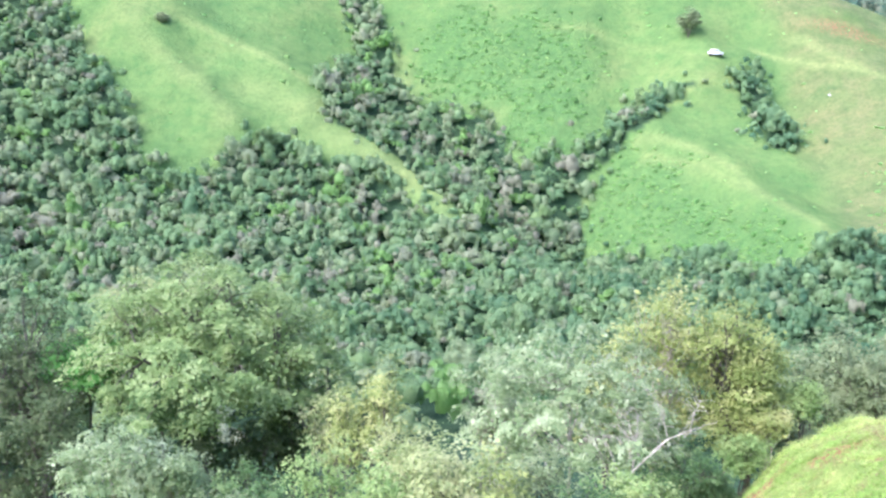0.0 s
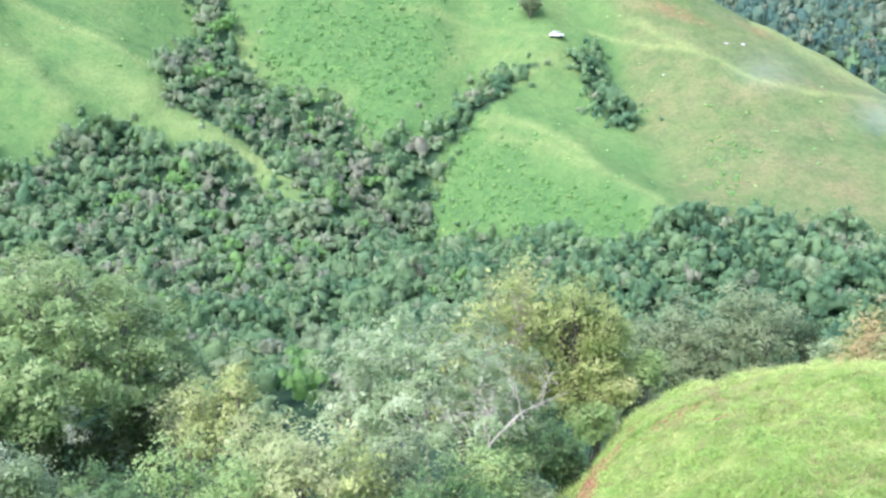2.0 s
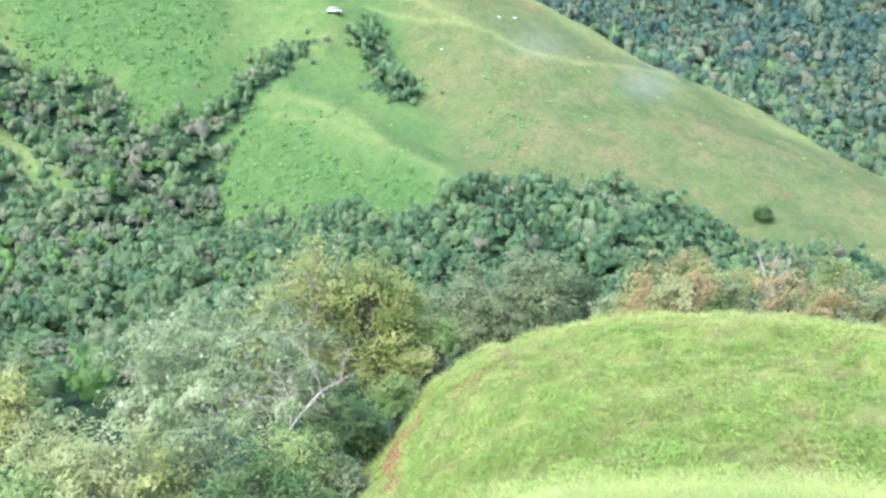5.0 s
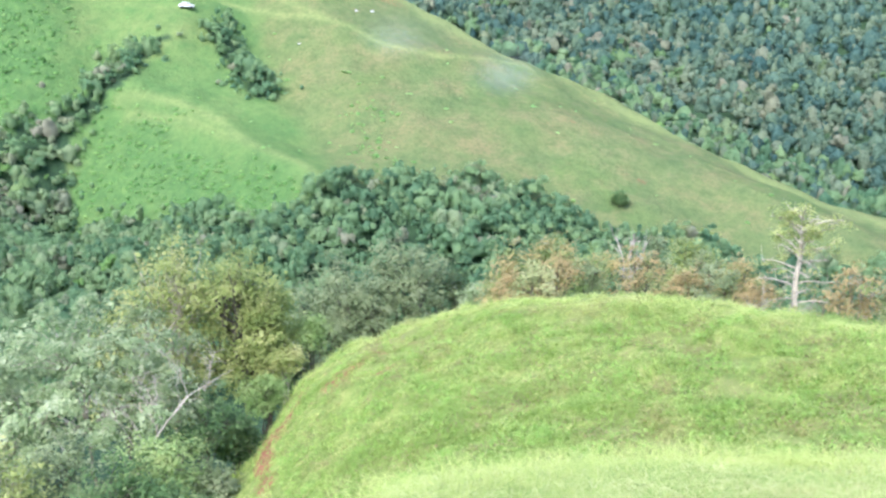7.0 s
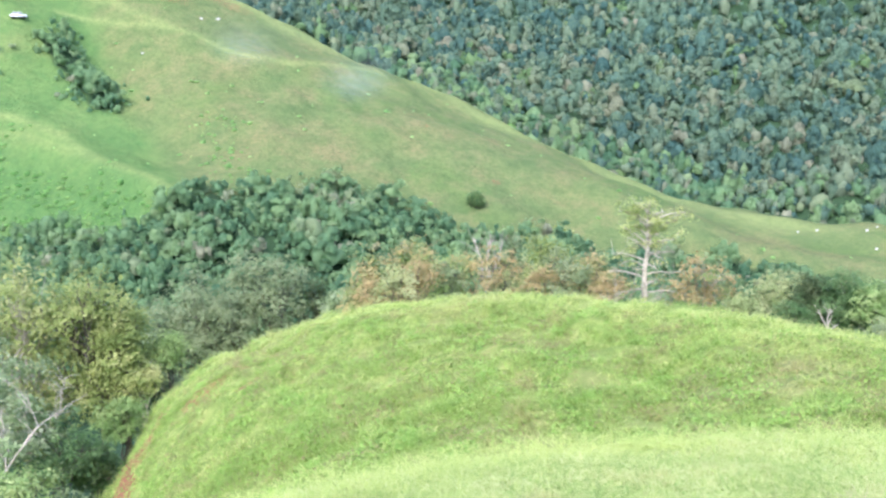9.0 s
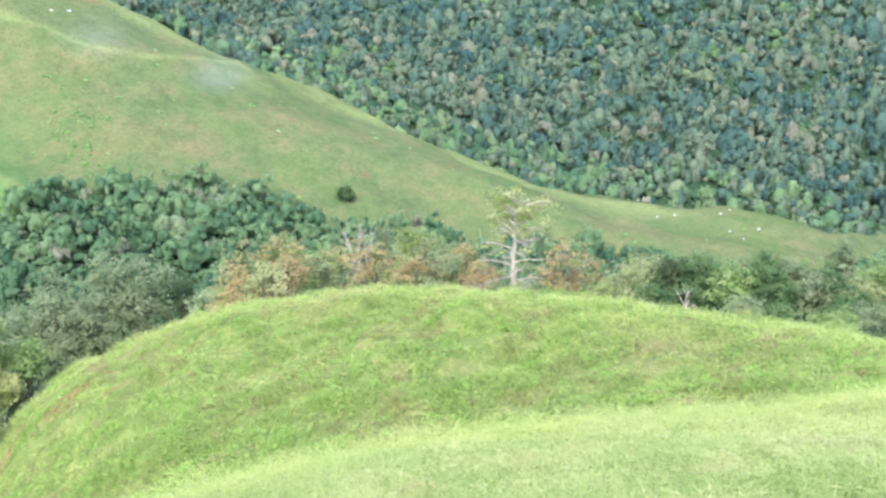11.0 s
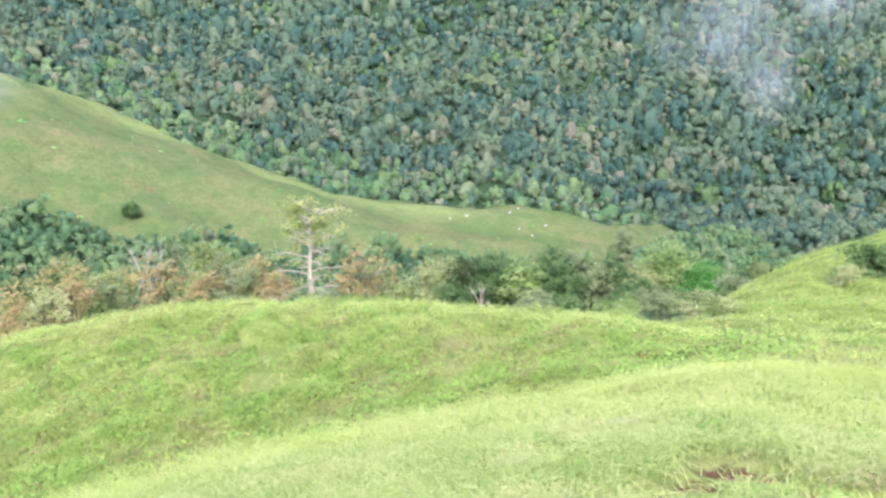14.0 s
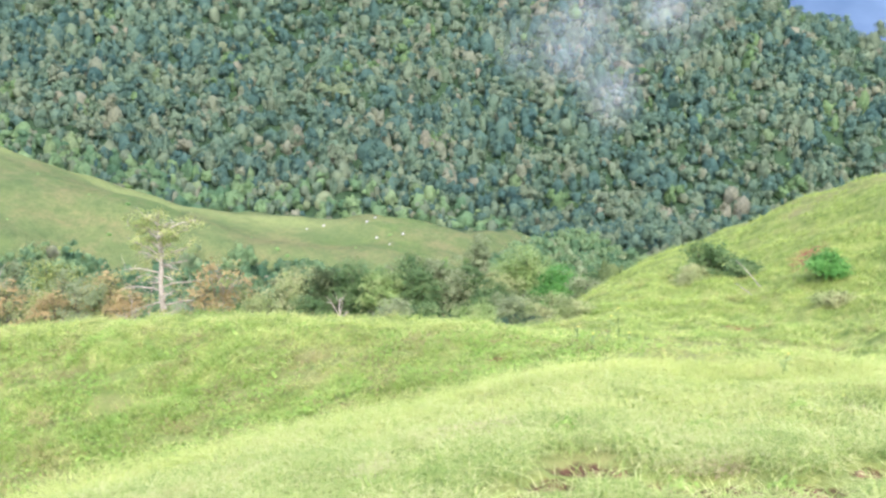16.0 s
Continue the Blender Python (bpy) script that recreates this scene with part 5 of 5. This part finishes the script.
M_MOUND_GRASS = grass_material("mound_grass", [(0.22, (0.14, 0.245, 0.045)), (0.44, (0.255, 0.385, 0.082)), (0.68, (0.39, 0.50, 0.135)), (0.95, (0.55, 0.54, 0.225))], 0.5, [(0.33, 0.50, 0.66, 0.6, (0.16, 0.30, 0.055)), (0.8, 0.53, 0.68, 0.75, (0.29, 0.24, 0.105)), (0.16, 0.52, 0.66, 0.5, (0.36, 0.38, 0.13))])


def bare_earth(x, y):
    """The hollows, and the trodden strip before each of them."""
    r = np.hypot(x, y)
    return np.max([hollow(x * (1 + s / r), y * (1 + s / r)) for s in (0, 0.12, 0.24, 0.36)], axis=0)


def grass(name, label, material, seed, tufts, blades, b0, b1, r0, r1, tall, wide, spread, where=None):
    """Bent blades in tufts over a stretch of ground, two triangles to a blade."""
    r = np.random.default_rng(seed)
    b, d = r.uniform(b0, b1, tufts), np.sqrt(r.uniform(r0 * r0, r1 * r1, tufts))
    p = plan(b, d)
    lush = 0.5 + 0.5 * wave(p[:, 0], p[:, 1], 2.3, seed)
    lush = 0.55 * lush + 0.45 * (0.5 + 0.5 * wave(p[:, 0], p[:, 1], 7.0, seed + 2))
    keep = r.random(tufts) < 0.6 + 0.5 * lush
    keep &= soil_here(p[:, 0], p[:, 1]) < r.uniform(0.35, 1.1, tufts)
    keep &= bare_earth(p[:, 0], p[:, 1]) < r.uniform(0.10, 0.28, tufts)
    if where is not None:
        keep &= where(b, d)
    p, lush = p[keep], lush[keep]
    p = np.repeat(p, blades, 0) + r.normal(0, spread, (len(p) * blades, 2))
    lush = np.repeat(lush, blades)
    keep = bare_earth(p[:, 0], p[:, 1]) < r.uniform(0.10, 0.34, len(p))
    p, lush = p[keep], lush[keep]
    n = len(p)
    z = height_at(p[:, 0], p[:, 1])
    h = tall * r.uniform(0.45, 1.3, n) * (0.75 + 0.4 * lush)
    a = r.uniform(0, 6.283, n)
    lean = r.uniform(0.4, 1.9, n)
    out = np.stack([np.cos(a), np.sin(a), np.zeros(n)], 1) * (h * lean)[:, None]
    a2 = a + r.uniform(0.6, 2.5, n)
    side = np.stack([np.cos(a2), np.sin(a2), np.zeros(n)], 1) * (wide * r.uniform(0.6, 1.3, n))[:, None]
    up = np.array([[0, 0, 1.0]]) * h[:, None]
    root = np.concatenate([p, z[:, None] - 0.02], 1)
    knee = root + out * 0.38 + up * 0.62
    v = np.stack([root - side * 0.55, root + side * 0.55, knee, knee - side * 0.5 - up * 0.06, knee + side * 0.5 - up * 0.06, root + out + up * (1.0 - 0.35 * lean[:, None])], 1).reshape(-1, 3)
    f = np.arange(n * 6).reshape(-1, 3)
    return tagged(new(name, mesh(name, v, f, material)), label, "grass", kind="stuff")


grass("near_grass", "long pale green grass on the near slope", M_GRASS, 31, 7600, 15, 28, 97, 4.0, 10.5, 0.19, 0.008, 0.10)
M_SLOPE = grass_material("slope_grass", [(0.12, (0.239, 0.338, 0.075)), (0.42, (0.354, 0.458, 0.116)), (0.65, (0.447, 0.525, 0.161)), (0.92, (0.541, 0.556, 0.229))], 0.45, [(0.4, 0.5, 0.68, 0.5, (0.28, 0.40, 0.08)), (1.0, 0.56, 0.7, 0.5, (0.40, 0.34, 0.15))])
grass("slope_grass", "long pale green grass falling to the dip", M_SLOPE, 32, 9000, 11, 24, 97, 10.3, 19, 0.15, 0.010, 0.17)
grass("lip_grass", "tall fine pale grass where the near slope falls away", M_SLOPE, 39, 5200, 14, 24, 97, 6.0, 20, 0.34, 0.007, 0.16,
      lambda b, d: np.abs(d - np.interp(b, LAND[0][0], LAND[0][1])) < 1.5)
grass("mound_grass", "tufted green and yellowish grass on the mound", M_MOUND_GRASS, 33, 6800, 18, 16, 98, 18.5, 46, 0.27, 0.026, 0.13,
      lambda b, d: d < np.interp(b, [16, 26, 40, 60, 72, 76, 98], [46, 45, 38, 34, 32, 46, 46]))
M_KNOLL = grass_material("knoll_grass", [(0.15, (0.20, 0.31, 0.06)), (0.42, (0.30, 0.42, 0.09)), (0.66, (0.40, 0.50, 0.13)), (0.90, (0.46, 0.47, 0.17))], 0.3, [(0.25, 0.50, 0.66, 0.5, (0.22, 0.35, 0.06)), (0.5, 0.56, 0.70, 0.5, (0.32, 0.27, 0.11))])
grass("knoll_grass", "short bright grass on the knoll", M_KNOLL, 34, 2600, 8, 74, 98, 36, 60, 0.28, 0.028, 0.22)


M_WEED = grass_material("dark_weeds", [(0.20, (0.095, 0.15, 0.036)), (0.48, (0.165, 0.24, 0.056)), (0.72, (0.25, 0.255, 0.09)), (0.95, (0.33, 0.24, 0.12))], 0.5)
M_TUSSOCK = grass_material("tussock_grass", [(0.15, (0.146, 0.258, 0.045)), (0.45, (0.213, 0.336, 0.067)), (0.7, (0.291, 0.398, 0.095)), (0.92, (0.37, 0.403, 0.134))])
grass("mound_weeds", "dark low weeds in patches on the mound", M_WEED, 35, 9000, 11, 18, 80, 19, 42, 0.17, 0.03, 0.13,
      lambda b, d: (wave(*plan(b, d).T, 3.4, 8) + 0.6 * wave(*plan(b, d).T, 1.3, 4) > 0.30) & (d < np.interp(b, [18, 26, 40, 60, 80], [43, 40, 33, 28, 24])))
grass("crest_grass", "tall pale grass along the mound's crest", M_SLOPE, 36, 8000, 10, 19, 76, 24, 44, 0.36, 0.014, 0.16,
      lambda b, d: np.abs(d - np.interp(b, LAND[3][0], LAND[3][1])) < 1.8)
M_OLIVE = grass_material("olive_dry_grass", [(0.12, (0.10, 0.14, 0.04)), (0.45, (0.17, 0.21, 0.06)), (0.70, (0.28, 0.25, 0.10)), (0.92, (0.38, 0.30, 0.15))], 0.5)
grass("weed_patches", "dry brown grass in patches on the near slope", M_OLIVE, 37, 4600, 10, 36, 97, 4.5, 18, 0.11, 0.009, 0.08,
      lambda b, d: wave(*plan(b, d).T, 1.9, 13) + 0.5 * wave(*plan(b, d).T, 0.8, 3) > 0.42)
grass("tussocks", "rounded dark green tussocks on the mound", M_TUSSOCK, 38, 1000, 44, 20, 80, 19, 40, 0.34, 0.028, 0.18,
      lambda b, d: (wave(*plan(b, d).T, 5.0, 21) > -0.2) & (d < np.interp(b, [18, 26, 40, 60, 80], [41, 38, 31, 26, 23])))

grass("dip_grass", "dark lush green grass low on the mound's face", M_TUSSOCK, 45, 3200, 12, 20, 50, 18.5, 29, 0.22, 0.022, 0.2,
      lambda b, d: (wave(*plan(b, d).T, 4.2, 5) + 0.6 * wave(*plan(b, d).T, 1.6, 9) > -0.2) & (d < np.interp(b, [20, 30, 40, 50], [29, 27, 25, 21])))

grass("tall_blades", "long single grass blades standing out of the near grass", M_GRASS, 46, 2200, 9, 55, 97, 5.5, 15, 0.27, 0.009, 0.06)


def clods():
    """Lumps of bare red earth in the near grass."""
    r = np.random.default_rng(77)
    k = Mat("red_earth")
    m = k.done(k.colours(k.noise(14.0, 5.0), (0.3, (0.11, 0.055, 0.035)), (0.7, (0.27, 0.15, 0.095))), 0.9, 0.1)
    for k, (b, d, across, along, _) in enumerate(HOLLOWS):
        b, d, size = b + 0.5 * math.sin(3 * k), d + 0.3 * along, 0.10 + 0.05 * (k % 3)
        x, y = plan(b, d)
        size *= 0.55
        v, f = ball(r, 0.42)
        ob = new("earth_clod", mesh("earth_clod", v * [size * 1.3, size, size * 0.5], f, m, True))
        ob.location = (x, y, float(height_at(x, y)[0]) + size * 0.05)
        ob.rotation_euler = (0.2, 0.1, r.uniform(0, 6))
        tagged(ob, "crumbled clod of bare red earth in grass", "earth clod", "red earth clods on the near slope")



def leafy_weeds(name, label, material, seed, per, leaf, spread, spots):
    """Low broad-leaved plants: small folded leaves in rounded clumps."""
    r = np.random.default_rng(seed)
    c = np.repeat(spots, per, 0)
    q = r.normal(0, 1, (len(c), 3)) * [spread, spread, spread * 0.35]
    z = height_at(c[:, 0] + q[:, 0], c[:, 1] + q[:, 1])
    lift = spread * 0.75 * np.exp(-(q[:, 0] ** 2 + q[:, 1] ** 2) / (2 * spread * spread))
    at = np.stack([c[:, 0] + q[:, 0], c[:, 1] + q[:, 1], z + 0.03 + lift + np.abs(q[:, 2])], 1)
    return tagged(new(name, mesh(name, *leaves(at, q + [0, 0, spread * 1.4], leaf, r, 0.5, 0.3 * spread), material)), label, "weeds", kind="stuff")


def weed_spots(seed, count, b0, b1, r0, r1, wave_size, above):
    r = np.random.default_rng(seed)
    b, d = r.uniform(b0, b1, count), np.sqrt(r.uniform(r0 * r0, r1 * r1, count))
    p = plan(b, d)
    return p[(wave(p[:, 0], p[:, 1], wave_size, seed) + 0.5 * wave(p[:, 0], p[:, 1], wave_size * 0.4, seed + 1) > above) & (d < np.interp(b, [16, 26, 40, 60, 80, 98], [44, 40, 33, 28, 25, 40]))]


M_HERB = grass_material("green_herb_leaves", [(0.15, (0.136, 0.26, 0.047)), (0.5, (0.224, 0.378, 0.077)), (0.9, (0.354, 0.496, 0.13))], 0.35)
M_DUSK = grass_material("brownish_herb_leaves", [(0.15, (0.138, 0.161, 0.057)), (0.5, (0.23, 0.213, 0.092)), (0.9, (0.356, 0.282, 0.138))], 0.35)
M_DRY = grass_material("dry_pinkish_grass", [(0.15, (0.36, 0.27, 0.17)), (0.5, (0.50, 0.38, 0.26)), (0.9, (0.62, 0.52, 0.36))], 0.5)
leafy_weeds("leafy_weeds", "fresh green leafy weeds in clumps on the mound", M_HERB, 41, 26, 0.045, 0.22, weed_spots(41, 3800, 18, 82, 19, 43, 3.4, 0.15))
leafy_weeds("brown_weeds", "brownish leafy weeds in patches on the mound", M_DUSK, 42, 24, 0.034, 0.24, weed_spots(42, 4600, 20, 82, 19, 41, 3.0, 0.42))
leafy_weeds("broad_weeds", "vivid green broad-leaved weeds in the near grass", M_HERB, 43, 60, 0.028, 0.12, plan(*np.array(GREEN_SPOTS).T))
grass("dry_grass", "dry pinkish grass round worn hollows", M_DRY, 44, 7000, 14, 60, 95, 5, 12, 0.14, 0.008, 0.08,
      lambda b, d: np.min([((b - s) * 0.0175 * d) ** 2 + (d - t) ** 2 for s, t in DRY_SPOTS], axis=0) < 0.035)


clods()
# ---- far things ----
def plain(name, colour, rough=0.5, spec=0.4, metal=0.0):
    k = Mat(name)
    m = k.done(k.mix(k.mul(k.noise(2.0), 0.3), colour, tuple(c * 0.7 for c in colour)), rough, spec)
    k.b.inputs["Metallic"].default_value = metal
    return m


M_WHITE = plain("white_car_paint", (0.78, 0.79, 0.80), 0.3, 0.5)
M_GLASS = plain("dark_window_glass", (0.02, 0.025, 0.03), 0.08, 0.6)
M_TYRE = plain("black_rubber", (0.02, 0.02, 0.02), 0.8, 0.2)
M_WHITE_LUMP = plain("pale_white_lump", (0.5, 0.49, 0.46), 0.85, 0.2)


def solid(bm, name, material, smooth=False):
    me = bpy.data.meshes.new(name)
    bmesh.ops.recalc_face_normals(bm, faces=bm.faces)
    bm.to_mesh(me)
    bm.free()
    me.materials.append(material)
    if smooth:
        me.polygons.foreach_set("use_smooth", np.ones(len(me.polygons), bool))
    return me


def block(sx, sy, sz, at=(0, 0, 0), bevel=0.05, taper=1.0):
    bm = bmesh.new()
    bmesh.ops.create_cube(bm, size=1)
    for v in bm.verts:
        k = taper if v.co.z > 0 else 1.0
        v.co = Vector((v.co.x * sx * k + at[0], v.co.y * sy * (0.5 + 0.5 * k) + at[1], v.co.z * sz + at[2]))
    bmesh.ops.bevel(bm, geom=bm.edges[:], offset=bevel, segments=2, affect="EDGES")
    return bm


def car(bearing, reach, turn):
    x, y = plan(bearing, reach)
    ob = thing("parked_car", x, y, "white off-road car parked on a hillside track", "car")
    ob.location.z += 0.05
    ob.rotation_euler = (0, radians(2), radians(turn))
    body = part("body", solid(block(4.7, 1.85, 0.75, (0, 0, 0.85), 0.14), "body", M_WHITE, True), ob)
    part("cabin", solid(block(3.0, 1.7, 0.72, (-0.45, 0, 1.55), 0.12, 0.8), "cabin", M_WHITE, True), ob)
    for s in (-1, 1):
        for cx, w in ((0.25, 0.85), (-0.7, 0.85), (-1.5, 0.5)):
            part("window", solid(block(w, 0.05, 0.42, (cx, s * 0.80, 1.55), 0.02), "window", M_GLASS), ob)
        for cx in (-1.45, 1.45):
            bm = bmesh.new()
            bmesh.ops.create_cone(bm, cap_ends=True, segments=20, radius1=0.4, radius2=0.4, depth=0.28, matrix=pose(cx, s * 0.82, 0.42, 90, 0, 0))
            bmesh.ops.bevel(bm, geom=[e for e in bm.edges if len(e.link_faces) == 2 and e.calc_face_angle(0) > 1], offset=0.05, segments=2, affect="EDGES")
            part("wheel", solid(bm, "wheel", M_TYRE, True), ob)
    part("windscreen", solid(block(0.06, 1.4, 0.5, (0.98, 0, 1.5), 0.02), "windscreen", M_GLASS), ob)
    part("bumper", solid(block(0.2, 1.8, 0.25, (2.35, 0, 0.62), 0.06), "bumper", M_TYRE), ob)


car(15.35, 315.8, -15)


# Lumps stand in for unidentified small white spots, first taken for cows.
def boulder(bearing, reach, size, seed):
    r = np.random.default_rng(seed)
    x, y = plan(bearing, reach)
    v, f = ball(r, 0.2)
    ob = new("boulder", mesh("boulder", v * [size * 1.7, size * 0.8, size * 0.75], f, M_WHITE_LUMP))
    ob.location = (x, y, float(height_at(x, y)[0]) + size * 0.4)
    tagged(ob, "small white lump for an unidentified spot on the grassy ridge", "boulder", "white boulders on the far ridge")


for _k, (_b, _d) in enumerate(((59.1, 280), (60.1, 283), (62.7, 283), (63.2, 287), (63.3, 272), (64.9, 276), (64.1, 268), (24.8, 325), (25.7, 329), (21.5, 308))):
    boulder(_b, _d, 0.3 + 0.07 * (_k % 3), 70 + _k)


def far_mountain():
    """A blue range far off, past the shoulder of the wooded mountain; haze is painted into its colour."""
    k = Mat("distant_haze_blue_slopes")
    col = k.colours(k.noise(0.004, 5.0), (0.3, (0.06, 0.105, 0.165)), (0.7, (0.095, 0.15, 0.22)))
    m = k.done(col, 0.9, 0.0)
    b = np.linspace(60, 130, 90)
    u = np.linspace(0, 1, 14)
    x = np.array([[4350 - 900 * (1 - s)] * len(b) for s in u])
    crest = 160 + 70 * wave(b * 10, b * 3, 120, 5) + 45 * wave(b * 10, b, 37, 2)
    z = -150 + (crest[None, :] + 150) * (u[:, None] ** 1.15) + 12 * wave(b[None, :] * 30, u[:, None] * 300, 60, 1) * u[:, None]
    a = np.radians(b)[None, :]
    v = np.stack([x * np.sin(a), x * np.cos(a), z], -1).reshape(-1, 3)
    n = len(b)
    i, j = np.meshgrid(np.arange(len(u) - 1), np.arange(n - 1), indexing="ij")
    q = np.stack([i * n + j, (i + 1) * n + j, (i + 1) * n + j + 1, i * n + j + 1], -1).reshape(-1, 4)
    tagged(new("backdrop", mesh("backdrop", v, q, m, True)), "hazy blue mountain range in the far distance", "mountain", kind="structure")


far_mountain()


def flower(bearing, reach, tall, seed):
    """A tall weed with a bent stem, narrow leaves and a yellow flower head."""
    r = np.random.default_rng(seed)
    x, y = plan(bearing, reach)
    ob = thing("flowering_weed", x, y, "tall green weed with a small yellow flower", "weed", "yellow flowering weeds in the fold")
    tip = np.array([r.normal(0, 0.08), r.normal(0, 0.08), tall])
    part("stem", mesh("stem", *limb((0, 0, -0.05), tip, 0.014, 0.007, r, 0.03, 6), LEAF_STEM, True), ob)
    for u in np.linspace(0.2, 0.85, 9):
        c = (tip * u + r.normal(0, 0.05, 3))[None]
        part("leaf", mesh("leaf", *leaves(c, np.array([[0, 0, 1.0]]), 0.10, r, 0.3), LEAF["lime"]), ob)
    v, f = ball(r, 0.25)
    part("flower_head", mesh("flower_head", v * [0.024, 0.024, 0.016] + tip, f, M_PETAL), ob, "small yellow flower head")


LEAF_STEM = plain("green_stem", (0.16, 0.24, 0.07), 0.6)
M_PETAL = plain("yellow_petals", (0.75, 0.66, 0.16), 0.6)
for _k, (_b, _d, _h) in enumerate(((78.2, 22.5, 0.75), (78.9, 23.0, 0.9), (77.3, 21.5, 0.5), (88.6, 17.5, 0.4), (79.6, 22.0, 0.5), (76.4, 21.8, 0.6))):
    flower(_b, _d, _h, 90 + _k)


def dry_stick(bearing, reach, long, lean, seed):
    r = np.random.default_rng(seed)
    x, y = plan(bearing, reach)
    side = np.array([math.cos(radians(bearing)), -math.sin(radians(bearing)), 0])
    ob = new("dry_stick", mesh("dry_stick", *limb((0, 0, -0.1), side * long * math.sin(radians(lean)) + [0, 0, long * math.cos(radians(lean))], 0.03, 0.012, r, 0.03), M_PALE_BARK, True))
    ob.location = (x, y, float(height_at(x, y)[0]))
    tagged(ob, "thin pale dry stick leaning on the knoll", "stick", "dry sticks on the knoll")


dry_stick(86.6, 41, 1.5, -48, 1)
dry_stick(86.4, 39.5, 1.0, -62, 2)


def mist(bearing, reach, elevation, wide, tall, seed, strength):
    """A thin wisp of rising vapour: a few curved, mostly clear veils one behind another."""
    r = np.random.default_rng(seed)
    k = Mat("thin_vapour")
    co = k.t.nodes.new("ShaderNodeTexCoord").outputs["Object"]
    ball_fade = k.t.nodes.new("ShaderNodeTexGradient")
    ball_fade.gradient_type = "SPHERICAL"
    stretch = k.t.nodes.new("ShaderNodeMapping")
    stretch.inputs["Scale"].default_value = (1 / wide, 1 / wide, 1 / tall)
    k.put(stretch.inputs["Vector"], co)
    k.put(ball_fade.inputs["Vector"], stretch.outputs[0])
    fade = k.mul(k.ramp(ball_fade.outputs[1], 0.0, 1.0), k.ramp(k.noise(0.04, 2.0, 0.45), 0.15, 0.95))
    clear = k.t.nodes.new("ShaderNodeBsdfTransparent")
    mx = k.t.nodes.new("ShaderNodeMixShader")
    k.put(mx.inputs[0], k.mul(fade, strength))
    m = k.done((0.62, 0.68, 0.78), 1.0, 0.0)
    k.t.links.new(clear.outputs[0], mx.inputs[1])
    k.t.links.new(k.b.outputs[0], mx.inputs[2])
    k.t.links.new(mx.outputs[0], k.t.nodes["Material Output"].inputs[0])
    x, y = plan(bearing, reach)
    pieces = []
    side = np.array([math.cos(radians(bearing)), -math.sin(radians(bearing)), 0])
    away = np.array([-side[1], side[0], 0])
    for layer in range(1):
        u, w = np.meshgrid(np.linspace(-1, 1, 13), np.linspace(-1, 1, 13), indexing="ij")
        v = (side * (u * wide)[..., None] + np.array([0, 0, 1.0]) * (w * tall)[..., None]
             + away * (3 * np.sin(2 * u + layer) + 2 * np.cos(3 * w + layer))[..., None]).reshape(-1, 3)
        i, j = np.meshgrid(np.arange(12), np.arange(12), indexing="ij")
        pieces.append((v, np.stack([i * 13 + j, (i + 1) * 13 + j, (i + 1) * 13 + j + 1, i * 13 + j + 1], -1).reshape(-1, 4)))
    ob = new("mist_wisp", mesh("mist_wisp", *join(pieces), m, True))
    ob.location = (x, y, EYE + top_of(reach, elevation))
    ob.visible_shadow = False
    tagged(ob, "thin white wisp of mist hanging over the slope", "mist", kind="stuff")


mist(76.8, 440, -4.4, 20, 34, 1, 0.34)
mist(78.2, 445, -0.4, 48, 36, 2, 0.3)
mist(73.4, 436, -2.4, 33, 25, 3, 0.28)
mist(33.5, 285, -4.9, 15, 10, 4, 0.22)
mist(27.8, 290, -2.8, 18, 10, 5, 0.16)
